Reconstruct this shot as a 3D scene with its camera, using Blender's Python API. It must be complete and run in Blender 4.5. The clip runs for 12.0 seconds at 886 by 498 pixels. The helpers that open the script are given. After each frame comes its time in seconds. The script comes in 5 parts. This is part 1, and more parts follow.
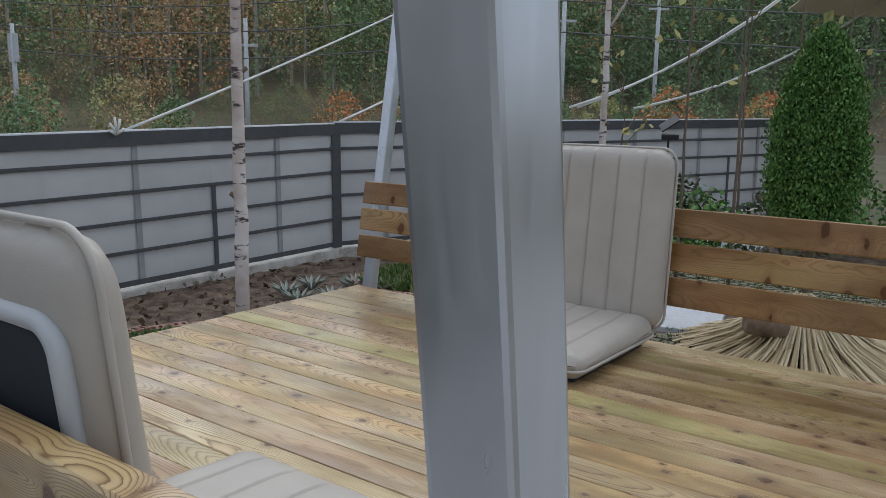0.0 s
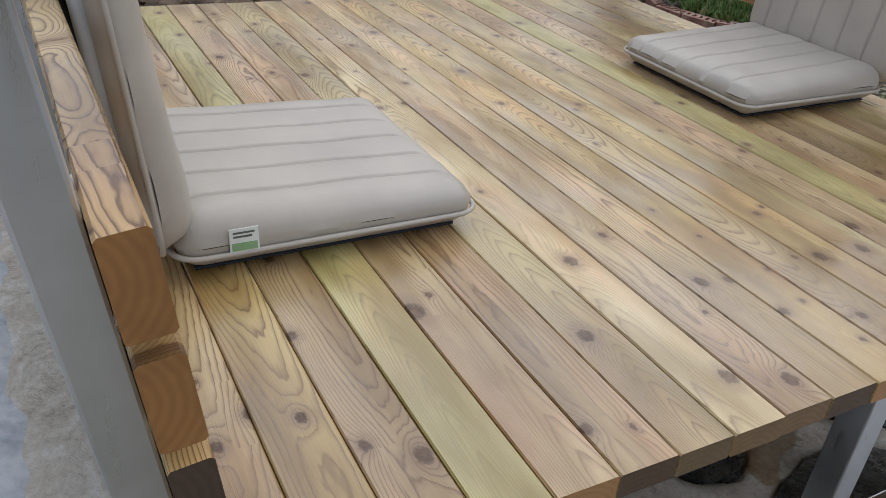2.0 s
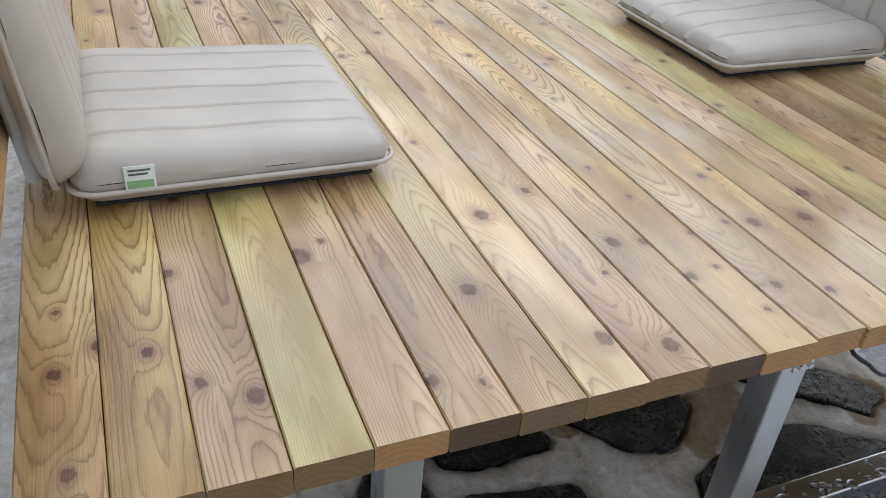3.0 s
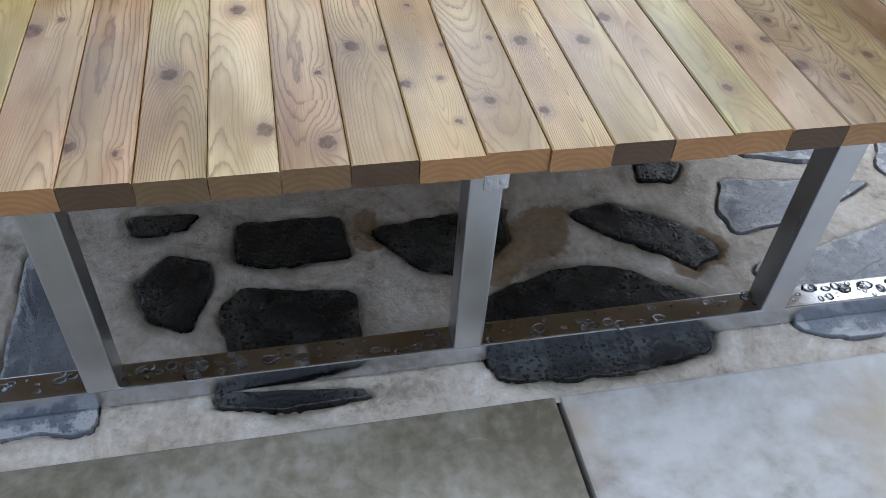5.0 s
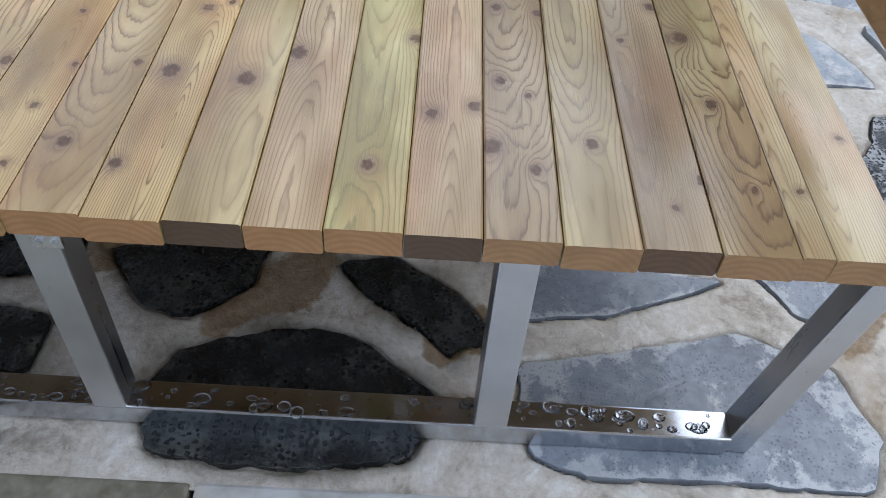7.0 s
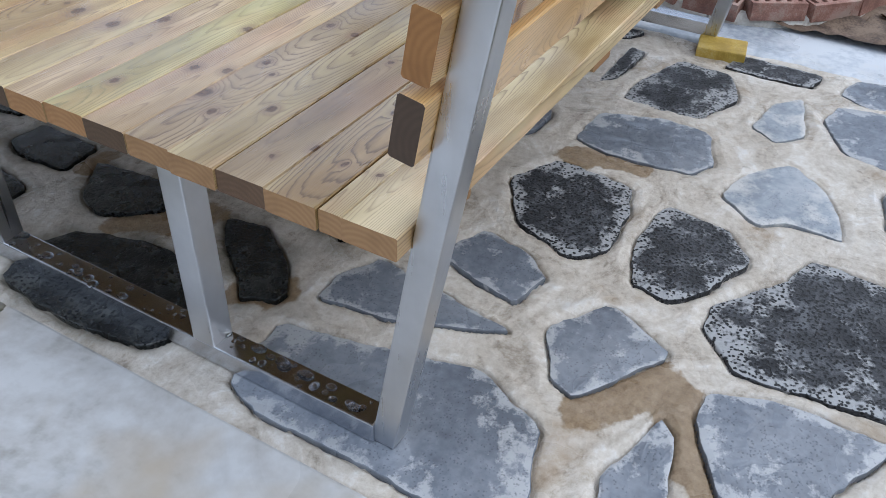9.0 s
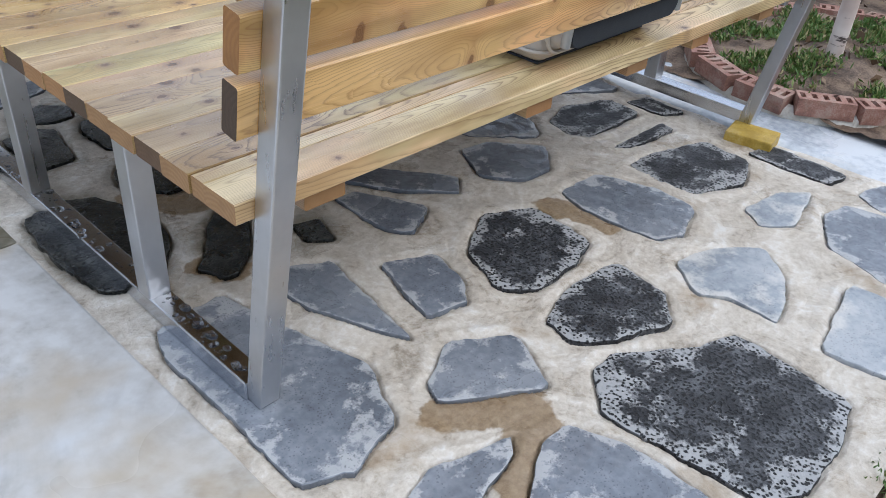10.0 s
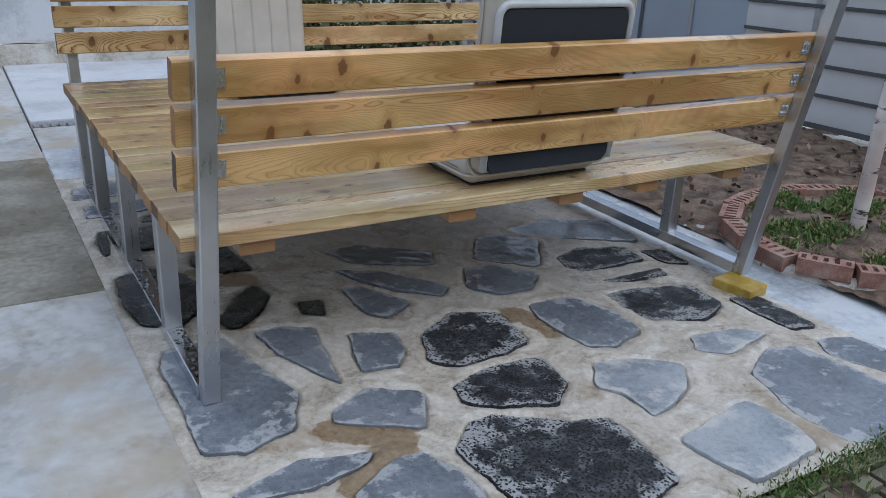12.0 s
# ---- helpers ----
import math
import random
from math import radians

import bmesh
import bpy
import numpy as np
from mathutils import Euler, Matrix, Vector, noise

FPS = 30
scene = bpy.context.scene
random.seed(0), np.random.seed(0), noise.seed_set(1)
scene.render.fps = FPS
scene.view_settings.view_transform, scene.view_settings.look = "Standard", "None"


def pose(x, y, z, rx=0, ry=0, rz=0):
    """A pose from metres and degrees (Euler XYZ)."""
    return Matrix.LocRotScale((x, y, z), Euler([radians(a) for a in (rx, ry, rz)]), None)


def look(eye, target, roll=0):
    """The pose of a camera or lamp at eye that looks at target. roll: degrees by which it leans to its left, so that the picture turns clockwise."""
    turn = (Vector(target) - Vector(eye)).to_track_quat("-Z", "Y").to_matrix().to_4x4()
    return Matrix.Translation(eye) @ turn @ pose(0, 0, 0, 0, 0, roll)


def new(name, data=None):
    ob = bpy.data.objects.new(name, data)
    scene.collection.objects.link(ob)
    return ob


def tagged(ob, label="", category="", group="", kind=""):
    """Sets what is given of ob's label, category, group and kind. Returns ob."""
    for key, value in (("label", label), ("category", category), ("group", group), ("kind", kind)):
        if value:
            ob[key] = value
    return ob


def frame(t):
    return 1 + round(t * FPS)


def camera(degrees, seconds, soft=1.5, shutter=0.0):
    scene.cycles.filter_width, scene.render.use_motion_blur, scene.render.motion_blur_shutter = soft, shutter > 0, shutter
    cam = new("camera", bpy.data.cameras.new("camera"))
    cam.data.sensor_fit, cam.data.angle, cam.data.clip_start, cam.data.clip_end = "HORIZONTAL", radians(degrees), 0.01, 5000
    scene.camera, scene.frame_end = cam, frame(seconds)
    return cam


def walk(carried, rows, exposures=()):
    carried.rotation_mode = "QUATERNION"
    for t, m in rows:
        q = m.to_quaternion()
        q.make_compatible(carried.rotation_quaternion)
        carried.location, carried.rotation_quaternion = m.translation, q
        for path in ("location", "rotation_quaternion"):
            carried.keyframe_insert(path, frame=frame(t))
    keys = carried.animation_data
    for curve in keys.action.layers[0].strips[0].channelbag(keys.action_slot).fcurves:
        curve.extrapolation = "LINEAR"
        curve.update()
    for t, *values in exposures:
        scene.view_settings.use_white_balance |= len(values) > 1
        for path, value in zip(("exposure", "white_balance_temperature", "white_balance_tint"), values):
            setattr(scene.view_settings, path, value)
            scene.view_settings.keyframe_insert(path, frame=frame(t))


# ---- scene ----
cam = camera(56.9, 12.0, 0.85)
PATH = [
    (0, (0.118, -0.38, 1.185), (-1.076, 1.214, 0.844), 0.9),
    (0.3, (0.193, -0.345, 1.182), (-1.11, 1.12, 0.76), 0.8),
    (0.5, (0.256, -0.34, 1.196), (-1.071, 1.071, 0.698), 0.7),
    (0.8, (0.28, -0.295, 1.195), (-1.064, 1.088, 0.662), 1.8),
    (1, (0.314, -0.265, 1.18), (-1.042, 1.094, 0.617), 2.7),
    (1.5, (0.335, -0.179, 1.171), (-1.076, 1.023, 0.42), 4.0),
    (2, (0.478, -0.092, 1.159), (-1.017, 0.77, 0.148), 5.2),
    (2.5, (0.573, 0.015, 1.169), (-0.942, 0.745, 0.086), 4.3),
    (2.7, (0.565, 0.071, 1.161), (-0.953, 0.796, 0.08), 4.7),
    (4.3, (0.765, 0.451, 1.133), (-0.674, 0.724, -0.229), 1.9),
    (4.5, (0.772, 0.503, 1.129), (-0.635, 0.753, -0.271), 2.8),
    (5, (0.819, 0.724, 1.132), (-0.576, 1.073, -0.258), 4.2),
    (5.5, (0.714, 0.846, 1.122), (-0.619, 1.314, -0.293), 3.9),
    (6, (0.694, 1.036, 1.114), (-0.669, 1.315, -0.322), 8.7),
    (6.5, (0.65, 1.23, 1.122), (-0.722, 1.342, -0.329), 6.9),
    (7, (0.626, 1.452, 1.125), (-0.747, 1.489, -0.328), 4.5),
    (7.2, (0.667, 1.562, 1.129), (-0.712, 1.521, -0.318), 4.9),
    (8.8, (0.71, 2.352, 1.119), (-0.663, 1.644, -0.151), 2.0),
    (9, (0.688, 2.437, 1.112), (-0.691, 1.686, -0.126), 2.3),
    (9.5, (0.575, 2.663, 1.118), (-0.785, 1.797, -0.066), 3.7),
    (10, (0.571, 2.935, 1.137), (-0.668, 1.829, 0.022), 4.3),
    (10.5, (0.487, 3.123, 1.146), (-0.75, 1.846, 0.231), 3.0),
    (11, (0.507, 3.422, 1.164), (-0.618, 1.983, 0.348), 2.2),
    (11.5, (0.44, 3.585, 1.173), (-0.629, 2.089, 0.385), 1.3),
    (12, (0.385, 3.795, 1.174), (-0.579, 2.206, 0.436), 2.6),
]
walk(cam, [(t, look(eye, target, roll)) for t, eye, target, roll in PATH],
     [(0, -0.15, 6250, 8), (1, 0.05, 6400, 8), (2, 0.03, 6450, 9), (2.6, 0.32, 6400, 8), (4.5, 0.45, 5900, 9), (5.5, 0.27, 5950, 9), (7, 0.42, 5900, 9),
      (9, 0.47, 5950, 9), (9.5, 0.5, 6000, 9), (10.5, 0.72, 6200, 10), (11, 0.45, 6200, 10), (11.5, 0.18, 6000, 9), (12, 0.02, 5800, 8)])

# ---- world and light ----
world = bpy.data.worlds.new("overcast_sky")
scene.world = world
world.use_nodes = True
wn = world.node_tree
sky = wn.nodes.new("ShaderNodeTexSky")
sky.sky_type, sky.sun_disc = "NISHITA", False
sky.sun_elevation, sky.sun_rotation = radians(46), radians(-28)
sky.air_density, sky.dust_density, sky.ozone_density = 1.0, 2.0, 1.0
# a bright closed cloud layer over the clear sky
cloud = wn.nodes.new("ShaderNodeMix")
cloud.data_type = "RGBA"
cloud.inputs[0].default_value = 0.82
cloud.inputs[7].default_value = (4.7, 5.15, 6.0, 1)
wn.links.new(sky.outputs[0], cloud.inputs[6])
wn.links.new(cloud.outputs[2], wn.nodes["Background"].inputs["Color"])
wn.nodes["Background"].inputs["Strength"].default_value = 0.15
sun_data = bpy.data.lights.new("sun", "SUN")
sun_data.energy, sun_data.angle, sun_data.color = 1.4, radians(85), (1.0, 0.98, 0.95)
sun = new("sun", sun_data)
sun.matrix_world = look((-3.26, 6.63, 7.19), (0, 0.5, 0))

# ---- node helpers ----


def material(name, rough=0.5, metal=0.0):
    m = bpy.data.materials.new(name)
    m.use_nodes = True
    b = m.node_tree.nodes["Principled BSDF"]
    b.inputs["Roughness"].default_value, b.inputs["Metallic"].default_value = rough, metal
    return m, m.node_tree, b


def put(nt, socket, value):
    if isinstance(value, bpy.types.NodeSocket):
        nt.links.new(value, socket)
    elif isinstance(value, tuple) and len(value) == 3 and socket.type == "RGBA":
        socket.default_value = (*value, 1)
    else:
        socket.default_value = value


def node(nt, kind, **inputs):
    n = nt.nodes.new(kind)
    for key, value in inputs.items():
        put(nt, n.inputs[key.replace("_", " ")], value)
    return n


def calc(nt, op, a, b=0.0, c=0.0):
    n = nt.nodes.new("ShaderNodeMath")
    n.operation = op
    for s, v in zip(n.inputs, (a, b, c)):
        put(nt, s, v)
    return n.outputs[0]


def blend(nt, fac, a, b, mode="MIX"):
    n = nt.nodes.new("ShaderNodeMix")
    n.data_type, n.blend_type = "RGBA", mode
    put(nt, n.inputs[0], fac), put(nt, n.inputs[6], a), put(nt, n.inputs[7], b)
    return n.outputs[2]


def ramp(nt, fac, stops, step=False):
    n = nt.nodes.new("ShaderNodeValToRGB")
    put(nt, n.inputs[0], fac)
    cr = n.color_ramp
    cr.interpolation = "CONSTANT" if step else "LINEAR"
    while len(cr.elements) < len(stops):
        cr.elements.new(0.5)
    for e, (p, col) in zip(cr.elements, stops):
        e.position = p
        e.color = (*col, 1) if isinstance(col, tuple) else (col, col, col, 1)
    return n.outputs[0]


def span(nt, v, a, b, lo=0.0, hi=1.0):
    n = nt.nodes.new("ShaderNodeMapRange")
    for s, x in zip(n.inputs, (v, a, b, lo, hi)):
        put(nt, s, x)
    return n.outputs[0]


def coords(nt, scale=(1, 1, 1), shuffle=True, kind="Object"):
    tc = nt.nodes.new("ShaderNodeTexCoord")
    v = tc.outputs[kind]
    if shuffle:
        oi = nt.nodes.new("ShaderNodeObjectInfo")
        add = nt.nodes.new("ShaderNodeVectorMath")
        add.operation = "MULTIPLY_ADD"
        comb = nt.nodes.new("ShaderNodeCombineXYZ")
        for i in range(3):
            nt.links.new(oi.outputs["Random"], comb.inputs[i])
        nt.links.new(comb.outputs[0], add.inputs[0])
        add.inputs[1].default_value = (57.3, 31.7, 19.1)
        nt.links.new(v, add.inputs[2])
        v = add.outputs[0]
    mul = nt.nodes.new("ShaderNodeVectorMath")
    mul.operation = "MULTIPLY"
    nt.links.new(v, mul.inputs[0])
    mul.inputs[1].default_value = scale
    return mul.outputs[0]


def rand(nt, island=False):
    if island:
        return nt.nodes.new("ShaderNodeNewGeometry").outputs["Random Per Island"]
    return nt.nodes.new("ShaderNodeObjectInfo").outputs["Random"]


def noise_tex(nt, vec, scale, detail=3.0, rough=0.55):
    return node(nt, "ShaderNodeTexNoise", Vector=vec, Scale=scale, Detail=detail, Roughness=rough).outputs[0]


def relief(nt, b, height, strength=0.3, dist=0.01):
    n = node(nt, "ShaderNodeBump", Height=height, Strength=strength, Distance=dist)
    put(nt, b.inputs["Normal"], n.outputs[0])


# ---- materials ----
def timber(name, tints, late, wet=0.0, grain=1.0, axis=0, heart=(0.065, 0.03, 0.026), halo_col=(0.235, 0.145, 0.095), knot=(7.0, 9.5), face_tone=0.0, placed=False):
    """Pressure-treated softwood sawn from a log: rings round a drifting pith, knots, fibres, damp."""
    m, nt, b = material(name)

    def s3(along, across):
        v = [across, across, across]
        v[axis] = along
        return tuple(v)

    r = rand(nt)
    r2, r3, r4 = (calc(nt, "FRACT", calc(nt, "MULTIPLY", r, k)) for k in (17.31, 41.77, 91.13))
    sep = node(nt, "ShaderNodeSeparateXYZ", Vector=coords(nt, (1, 1, 1), False))
    along, across, up = sep.outputs[axis], sep.outputs[1 - axis], sep.outputs[2]
    fine = coords(nt, s3(1, 1))
    # knots
    if placed:
        # each face knows the knot nearest to it: offsets along and across, and its radius
        att = nt.nodes.new("ShaderNodeAttribute")
        att.attribute_name = "knot_at"
        near = node(nt, "ShaderNodeSeparateXYZ", Vector=att.outputs["Vector"])
        kx, ky, ks = near.outputs
        dist = calc(nt, "SQRT", calc(nt, "ADD", calc(nt, "POWER", calc(nt, "MULTIPLY", kx, 0.8), 2.0), calc(nt, "POWER", ky, 2.0)))
        dist = calc(nt, "ADD", dist, span(nt, noise_tex(nt, fine, 130.0, 2.0), 0.3, 0.7, -0.0022, 0.0022))
        d = calc(nt, "DIVIDE", dist, ks)
        kd = calc(nt, "SUBTRACT", calc(nt, "MULTIPLY", d, 0.06), 0.0)
        far = calc(nt, "SQRT", calc(nt, "ADD", calc(nt, "POWER", calc(nt, "MULTIPLY", kx, 0.45), 2.0), calc(nt, "POWER", ky, 2.0)))
        swirl = calc(nt, "MULTIPLY", calc(nt, "EXPONENT", calc(nt, "DIVIDE", calc(nt, "MULTIPLY", far, -0.75), ks)), calc(nt, "MULTIPLY", ks, 2.1))
        d = calc(nt, "MULTIPLY", d, 0.06)
    else:
        vor = node(nt, "ShaderNodeTexVoronoi", Vector=coords(nt, tuple(a * c for a, c in zip(s3(*knot), (1, 1, 0.15)))), Scale=1.0, Randomness=1.0)
        vor.voronoi_dimensions = "2D"
        d = vor.outputs["Distance"]
        pick = node(nt, "ShaderNodeSeparateColor", Color=vor.outputs["Color"])
        has = calc(nt, "GREATER_THAN", pick.outputs[0], 0.32)
        size = calc(nt, "SUBTRACT", calc(nt, "MULTIPLY", calc(nt, "POWER", pick.outputs[1], 1.5), 0.115), calc(nt, "SUBTRACT", 0.985, has))
        kd = calc(nt, "SUBTRACT", calc(nt, "ADD", d, calc(nt, "MULTIPLY", noise_tex(nt, fine, 60.0, 2.0), 0.05)), calc(nt, "SUBTRACT", size, span(nt, noise_tex(nt, fine, 24.0, 2.0), 0.3, 0.7, -0.035, 0.065)))
        swirl = calc(nt, "MULTIPLY", calc(nt, "MULTIPLY", calc(nt, "EXPONENT", calc(nt, "MULTIPLY", d, -7.5)), 0.026), has)
    # growth rings
    drift = span(nt, noise_tex(nt, coords(nt, s3(1.5, 1.5)), 1.0, 1.0), 0.25, 0.75, -0.010, 0.010)
    depth = calc(nt, "ADD", calc(nt, "ADD", span(nt, r3, 0, 1, 0.014, 0.062), drift), calc(nt, "MULTIPLY", along, span(nt, r4, 0, 1, -0.06, 0.06)))
    dy = calc(nt, "ADD", across, span(nt, r2, 0, 1, -0.026, 0.026))
    dz = calc(nt, "ADD", up, depth)
    radius = calc(nt, "SQRT", calc(nt, "ADD", calc(nt, "MULTIPLY", dy, dy), calc(nt, "MULTIPLY", dz, dz)))
    wob = calc(nt, "ADD", calc(nt, "MULTIPLY", noise_tex(nt, coords(nt, s3(5.0, 24)), 1.0, 2.0), 0.0050), calc(nt, "MULTIPLY", noise_tex(nt, coords(nt, s3(30, 160)), 1.0, 1.0), 0.0014))
    h = calc(nt, "ADD", calc(nt, "ADD", radius, wob), swirl)
    saw = calc(nt, "FRACT", calc(nt, "MULTIPLY", h, 320.0))
    rings = ramp(nt, saw, [(0.0, 0.10), (0.45, 0.0), (0.72, 0.35), (0.9, 1.0), (1.0, 0.10)])
    fibre = noise_tex(nt, coords(nt, s3(7, 460)), 1.0, 2.0)
    tint = ramp(nt, r, tints, True)
    patch = noise_tex(nt, coords(nt, s3(2.6, 11)), 1.0, 3.0)
    early = blend(nt, span(nt, patch, 0.36, 0.62), blend(nt, 1.0, tint, (0.70, 0.60, 0.44), "MULTIPLY"), blend(nt, 1.0, tint, (1.32, 1.29, 1.28), "MULTIPLY"))
    blush = span(nt, noise_tex(nt, coords(nt, s3(2.9, 9), True), 1.0, 2.0), 0.48, 0.62, 0.0, 0.6)
    early = blend(nt, blush, early, blend(nt, 1.0, early, (1.08, 0.87, 0.84), "MULTIPLY"))
    olive = span(nt, noise_tex(nt, coords(nt, s3(1.7, 5), False), 1.7, 2.0), 0.55, 0.70, 0.0, 0.7)
    early = blend(nt, olive, early, blend(nt, 1.0, early, (0.96, 0.97, 0.84), "MULTIPLY"))
    strength = span(nt, noise_tex(nt, coords(nt, s3(1.3, 6)), 1.0, 1.0), 0.36, 0.62, 0.4 * grain, 1.0 * grain)
    col = blend(nt, calc(nt, "MULTIPLY", rings, strength), early, blend(nt, 1.0, tint, late, "MULTIPLY"))
    col = blend(nt, span(nt, fibre, 0.45, 0.8, 0.0, 0.22), col, blend(nt, 1.0, tint, (0.72, 0.66, 0.58), "MULTIPLY"))
    if not placed:
        col = blend(nt, span(nt, kd, 0.035, 0.22, 0.6, 0.0), col, halo_col)
    core = span(nt, kd, 0.035, 0.065, 0.9, 0.0)
    if placed:
        # reddish heart inside a dark bark ring
        core = calc(nt, "MULTIPLY", span(nt, kd, 0.04, 0.068, 0.95, 0.0), span(nt, noise_tex(nt, fine, 55.0, 3.0), 0.3, 0.65, 0.65, 1.0))
        col = blend(nt, span(nt, kd, 0.05, 0.17, 0.6, 0.0), col, (0.22, 0.115, 0.06))
        heart = blend(nt, span(nt, kd, 0.02, 0.048), (0.095, 0.042, 0.03), (0.024, 0.01, 0.009))
    ringed = calc(nt, "MULTIPLY", core, span(nt, calc(nt, "FRACT", calc(nt, "MULTIPLY", d, 34.0)), 0.0, 1.0, 0.66, 1.0))
    col = blend(nt, ringed, col, heart)
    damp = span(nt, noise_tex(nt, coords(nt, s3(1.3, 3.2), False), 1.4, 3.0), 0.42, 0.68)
    dull = calc(nt, "SUBTRACT", 1.0, calc(nt, "MULTIPLY", core, 0.55))
    put(nt, b.inputs["Specular IOR Level"], calc(nt, "MULTIPLY", dull, 0.5))
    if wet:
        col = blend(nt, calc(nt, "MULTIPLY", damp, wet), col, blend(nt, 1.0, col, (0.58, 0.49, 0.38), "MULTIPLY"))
    if face_tone:
        # one broad face of the board is darker and browner
        toned_face = calc(nt, "MULTIPLY", span(nt, up, 0.008, 0.018), span(nt, r2, 0.0, 1.0, 0.7 * face_tone, face_tone))
        col = blend(nt, toned_face, col, blend(nt, 1.0, col, (0.40, 0.36, 0.36), "MULTIPLY"))
    put(nt, b.inputs["Base Color"], col)
    put(nt, b.inputs["Roughness"], span(nt, calc(nt, "ADD", damp, calc(nt, "MULTIPLY", fibre, 0.4)), 0.0, 1.3, 0.46, 0.23))
    put(nt, b.inputs["Coat Weight"], calc(nt, "MULTIPLY", dull, span(nt, calc(nt, "ADD", damp, calc(nt, "MULTIPLY", patch, 0.6)), 0.35, 1.2, 0.0, 0.75)))
    b.inputs["Coat Roughness"].default_value = 0.16
    relief(nt, b, calc(nt, "ADD", calc(nt, "MULTIPLY", rings, 0.12), calc(nt, "SUBTRACT", fibre, calc(nt, "MULTIPLY", core, 0.4))), 0.2, 0.002)
    return m


def end_grain(name, stops):
    """Sawn plank ends: orange heartwood, some weathered dark."""
    m, nt, b = material(name, 0.6)
    base = ramp(nt, rand(nt), stops, True)
    wav = node(nt, "ShaderNodeTexWave", Vector=node(nt, "ShaderNodeMapping", Vector=coords(nt, (1, 1, 1), False), Location=(0, 0.012, 0.05)).outputs[0], Scale=34.0, Distortion=2.0, Detail=1.0)
    wav.wave_type, wav.rings_direction = "RINGS", "X"
    col = blend(nt, calc(nt, "MULTIPLY", wav.outputs[1], 0.35), base, blend(nt, 1.0, base, (0.55, 0.5, 0.42), "MULTIPLY"))
    col = blend(nt, span(nt, noise_tex(nt, coords(nt), 28.0, 3.0), 0.45, 0.75, 0, 0.5), col, blend(nt, 1.0, base, (0.6, 0.55, 0.5), "MULTIPLY"))
    put(nt, b.inputs["Base Color"], col)
    relief(nt, b, noise_tex(nt, coords(nt), 260.0, 2.0), 0.3, 0.002)
    return m


deck_tints = [(0.0, (0.58, 0.465, 0.275)), (0.14, (0.51, 0.40, 0.23)), (0.28, (0.53, 0.44, 0.245)), (0.40, (0.61, 0.495, 0.315)), (0.5, (0.525, 0.405, 0.24)),
              (0.6, (0.475, 0.38, 0.23)), (0.7, (0.575, 0.45, 0.27)), (0.8, (0.535, 0.455, 0.26)), (0.9, (0.58, 0.445, 0.285))]
deck_tints = [(p, (r * 0.90, g * 0.88, b * 0.80)) for p, (r, g, b) in deck_tints]
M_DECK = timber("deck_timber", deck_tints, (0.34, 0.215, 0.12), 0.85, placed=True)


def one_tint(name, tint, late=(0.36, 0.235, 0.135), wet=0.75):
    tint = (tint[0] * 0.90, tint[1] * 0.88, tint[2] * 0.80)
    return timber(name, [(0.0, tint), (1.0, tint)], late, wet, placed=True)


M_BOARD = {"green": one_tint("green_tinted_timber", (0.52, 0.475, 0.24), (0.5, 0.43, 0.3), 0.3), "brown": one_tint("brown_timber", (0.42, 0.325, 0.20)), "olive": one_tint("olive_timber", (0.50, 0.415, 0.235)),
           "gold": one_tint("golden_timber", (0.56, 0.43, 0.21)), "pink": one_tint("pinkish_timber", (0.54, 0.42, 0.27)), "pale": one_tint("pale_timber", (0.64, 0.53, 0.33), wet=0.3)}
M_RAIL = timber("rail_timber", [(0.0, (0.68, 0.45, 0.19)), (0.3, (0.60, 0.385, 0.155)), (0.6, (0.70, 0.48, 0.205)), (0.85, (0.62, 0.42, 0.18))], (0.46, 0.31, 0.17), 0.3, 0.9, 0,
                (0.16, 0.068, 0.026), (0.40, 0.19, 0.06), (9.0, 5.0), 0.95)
M_RAIL_PALE = timber("pale_rail_timber", [(0.0, (0.60, 0.45, 0.235)), (0.4, (0.54, 0.41, 0.20)), (0.7, (0.63, 0.485, 0.26))], (0.33, 0.2, 0.1), 0.4, 1.2, 0,
                     (0.10, 0.045, 0.02), (0.34, 0.18, 0.07), (9.0, 5.0), 0.25)
M_JOIST = timber("joist_timber", [(0.0, (0.42, 0.28, 0.14)), (0.5, (0.38, 0.25, 0.13))], (0.7, 0.6, 0.5), 0.3, 1.0, 1)
M_ENDS = {key: end_grain(key + "_sawn_end", [(0.0, a), (0.5, b)]) for key, a, b in (
    ("orange", (0.40, 0.205, 0.08), (0.36, 0.20, 0.085)), ("brown", (0.10, 0.058, 0.03), (0.13, 0.072, 0.036)), ("olive", (0.17, 0.11, 0.05), (0.21, 0.125, 0.055)))}
M_END = M_ENDS["orange"]
M_RAILENDS = {key: end_grain(key + "_rail_end", [(0.0, a), (0.5, a)]) for key, a in (("orange", (0.34, 0.155, 0.045)), ("tan", (0.24, 0.13, 0.055)), ("dark", (0.075, 0.045, 0.026)))}


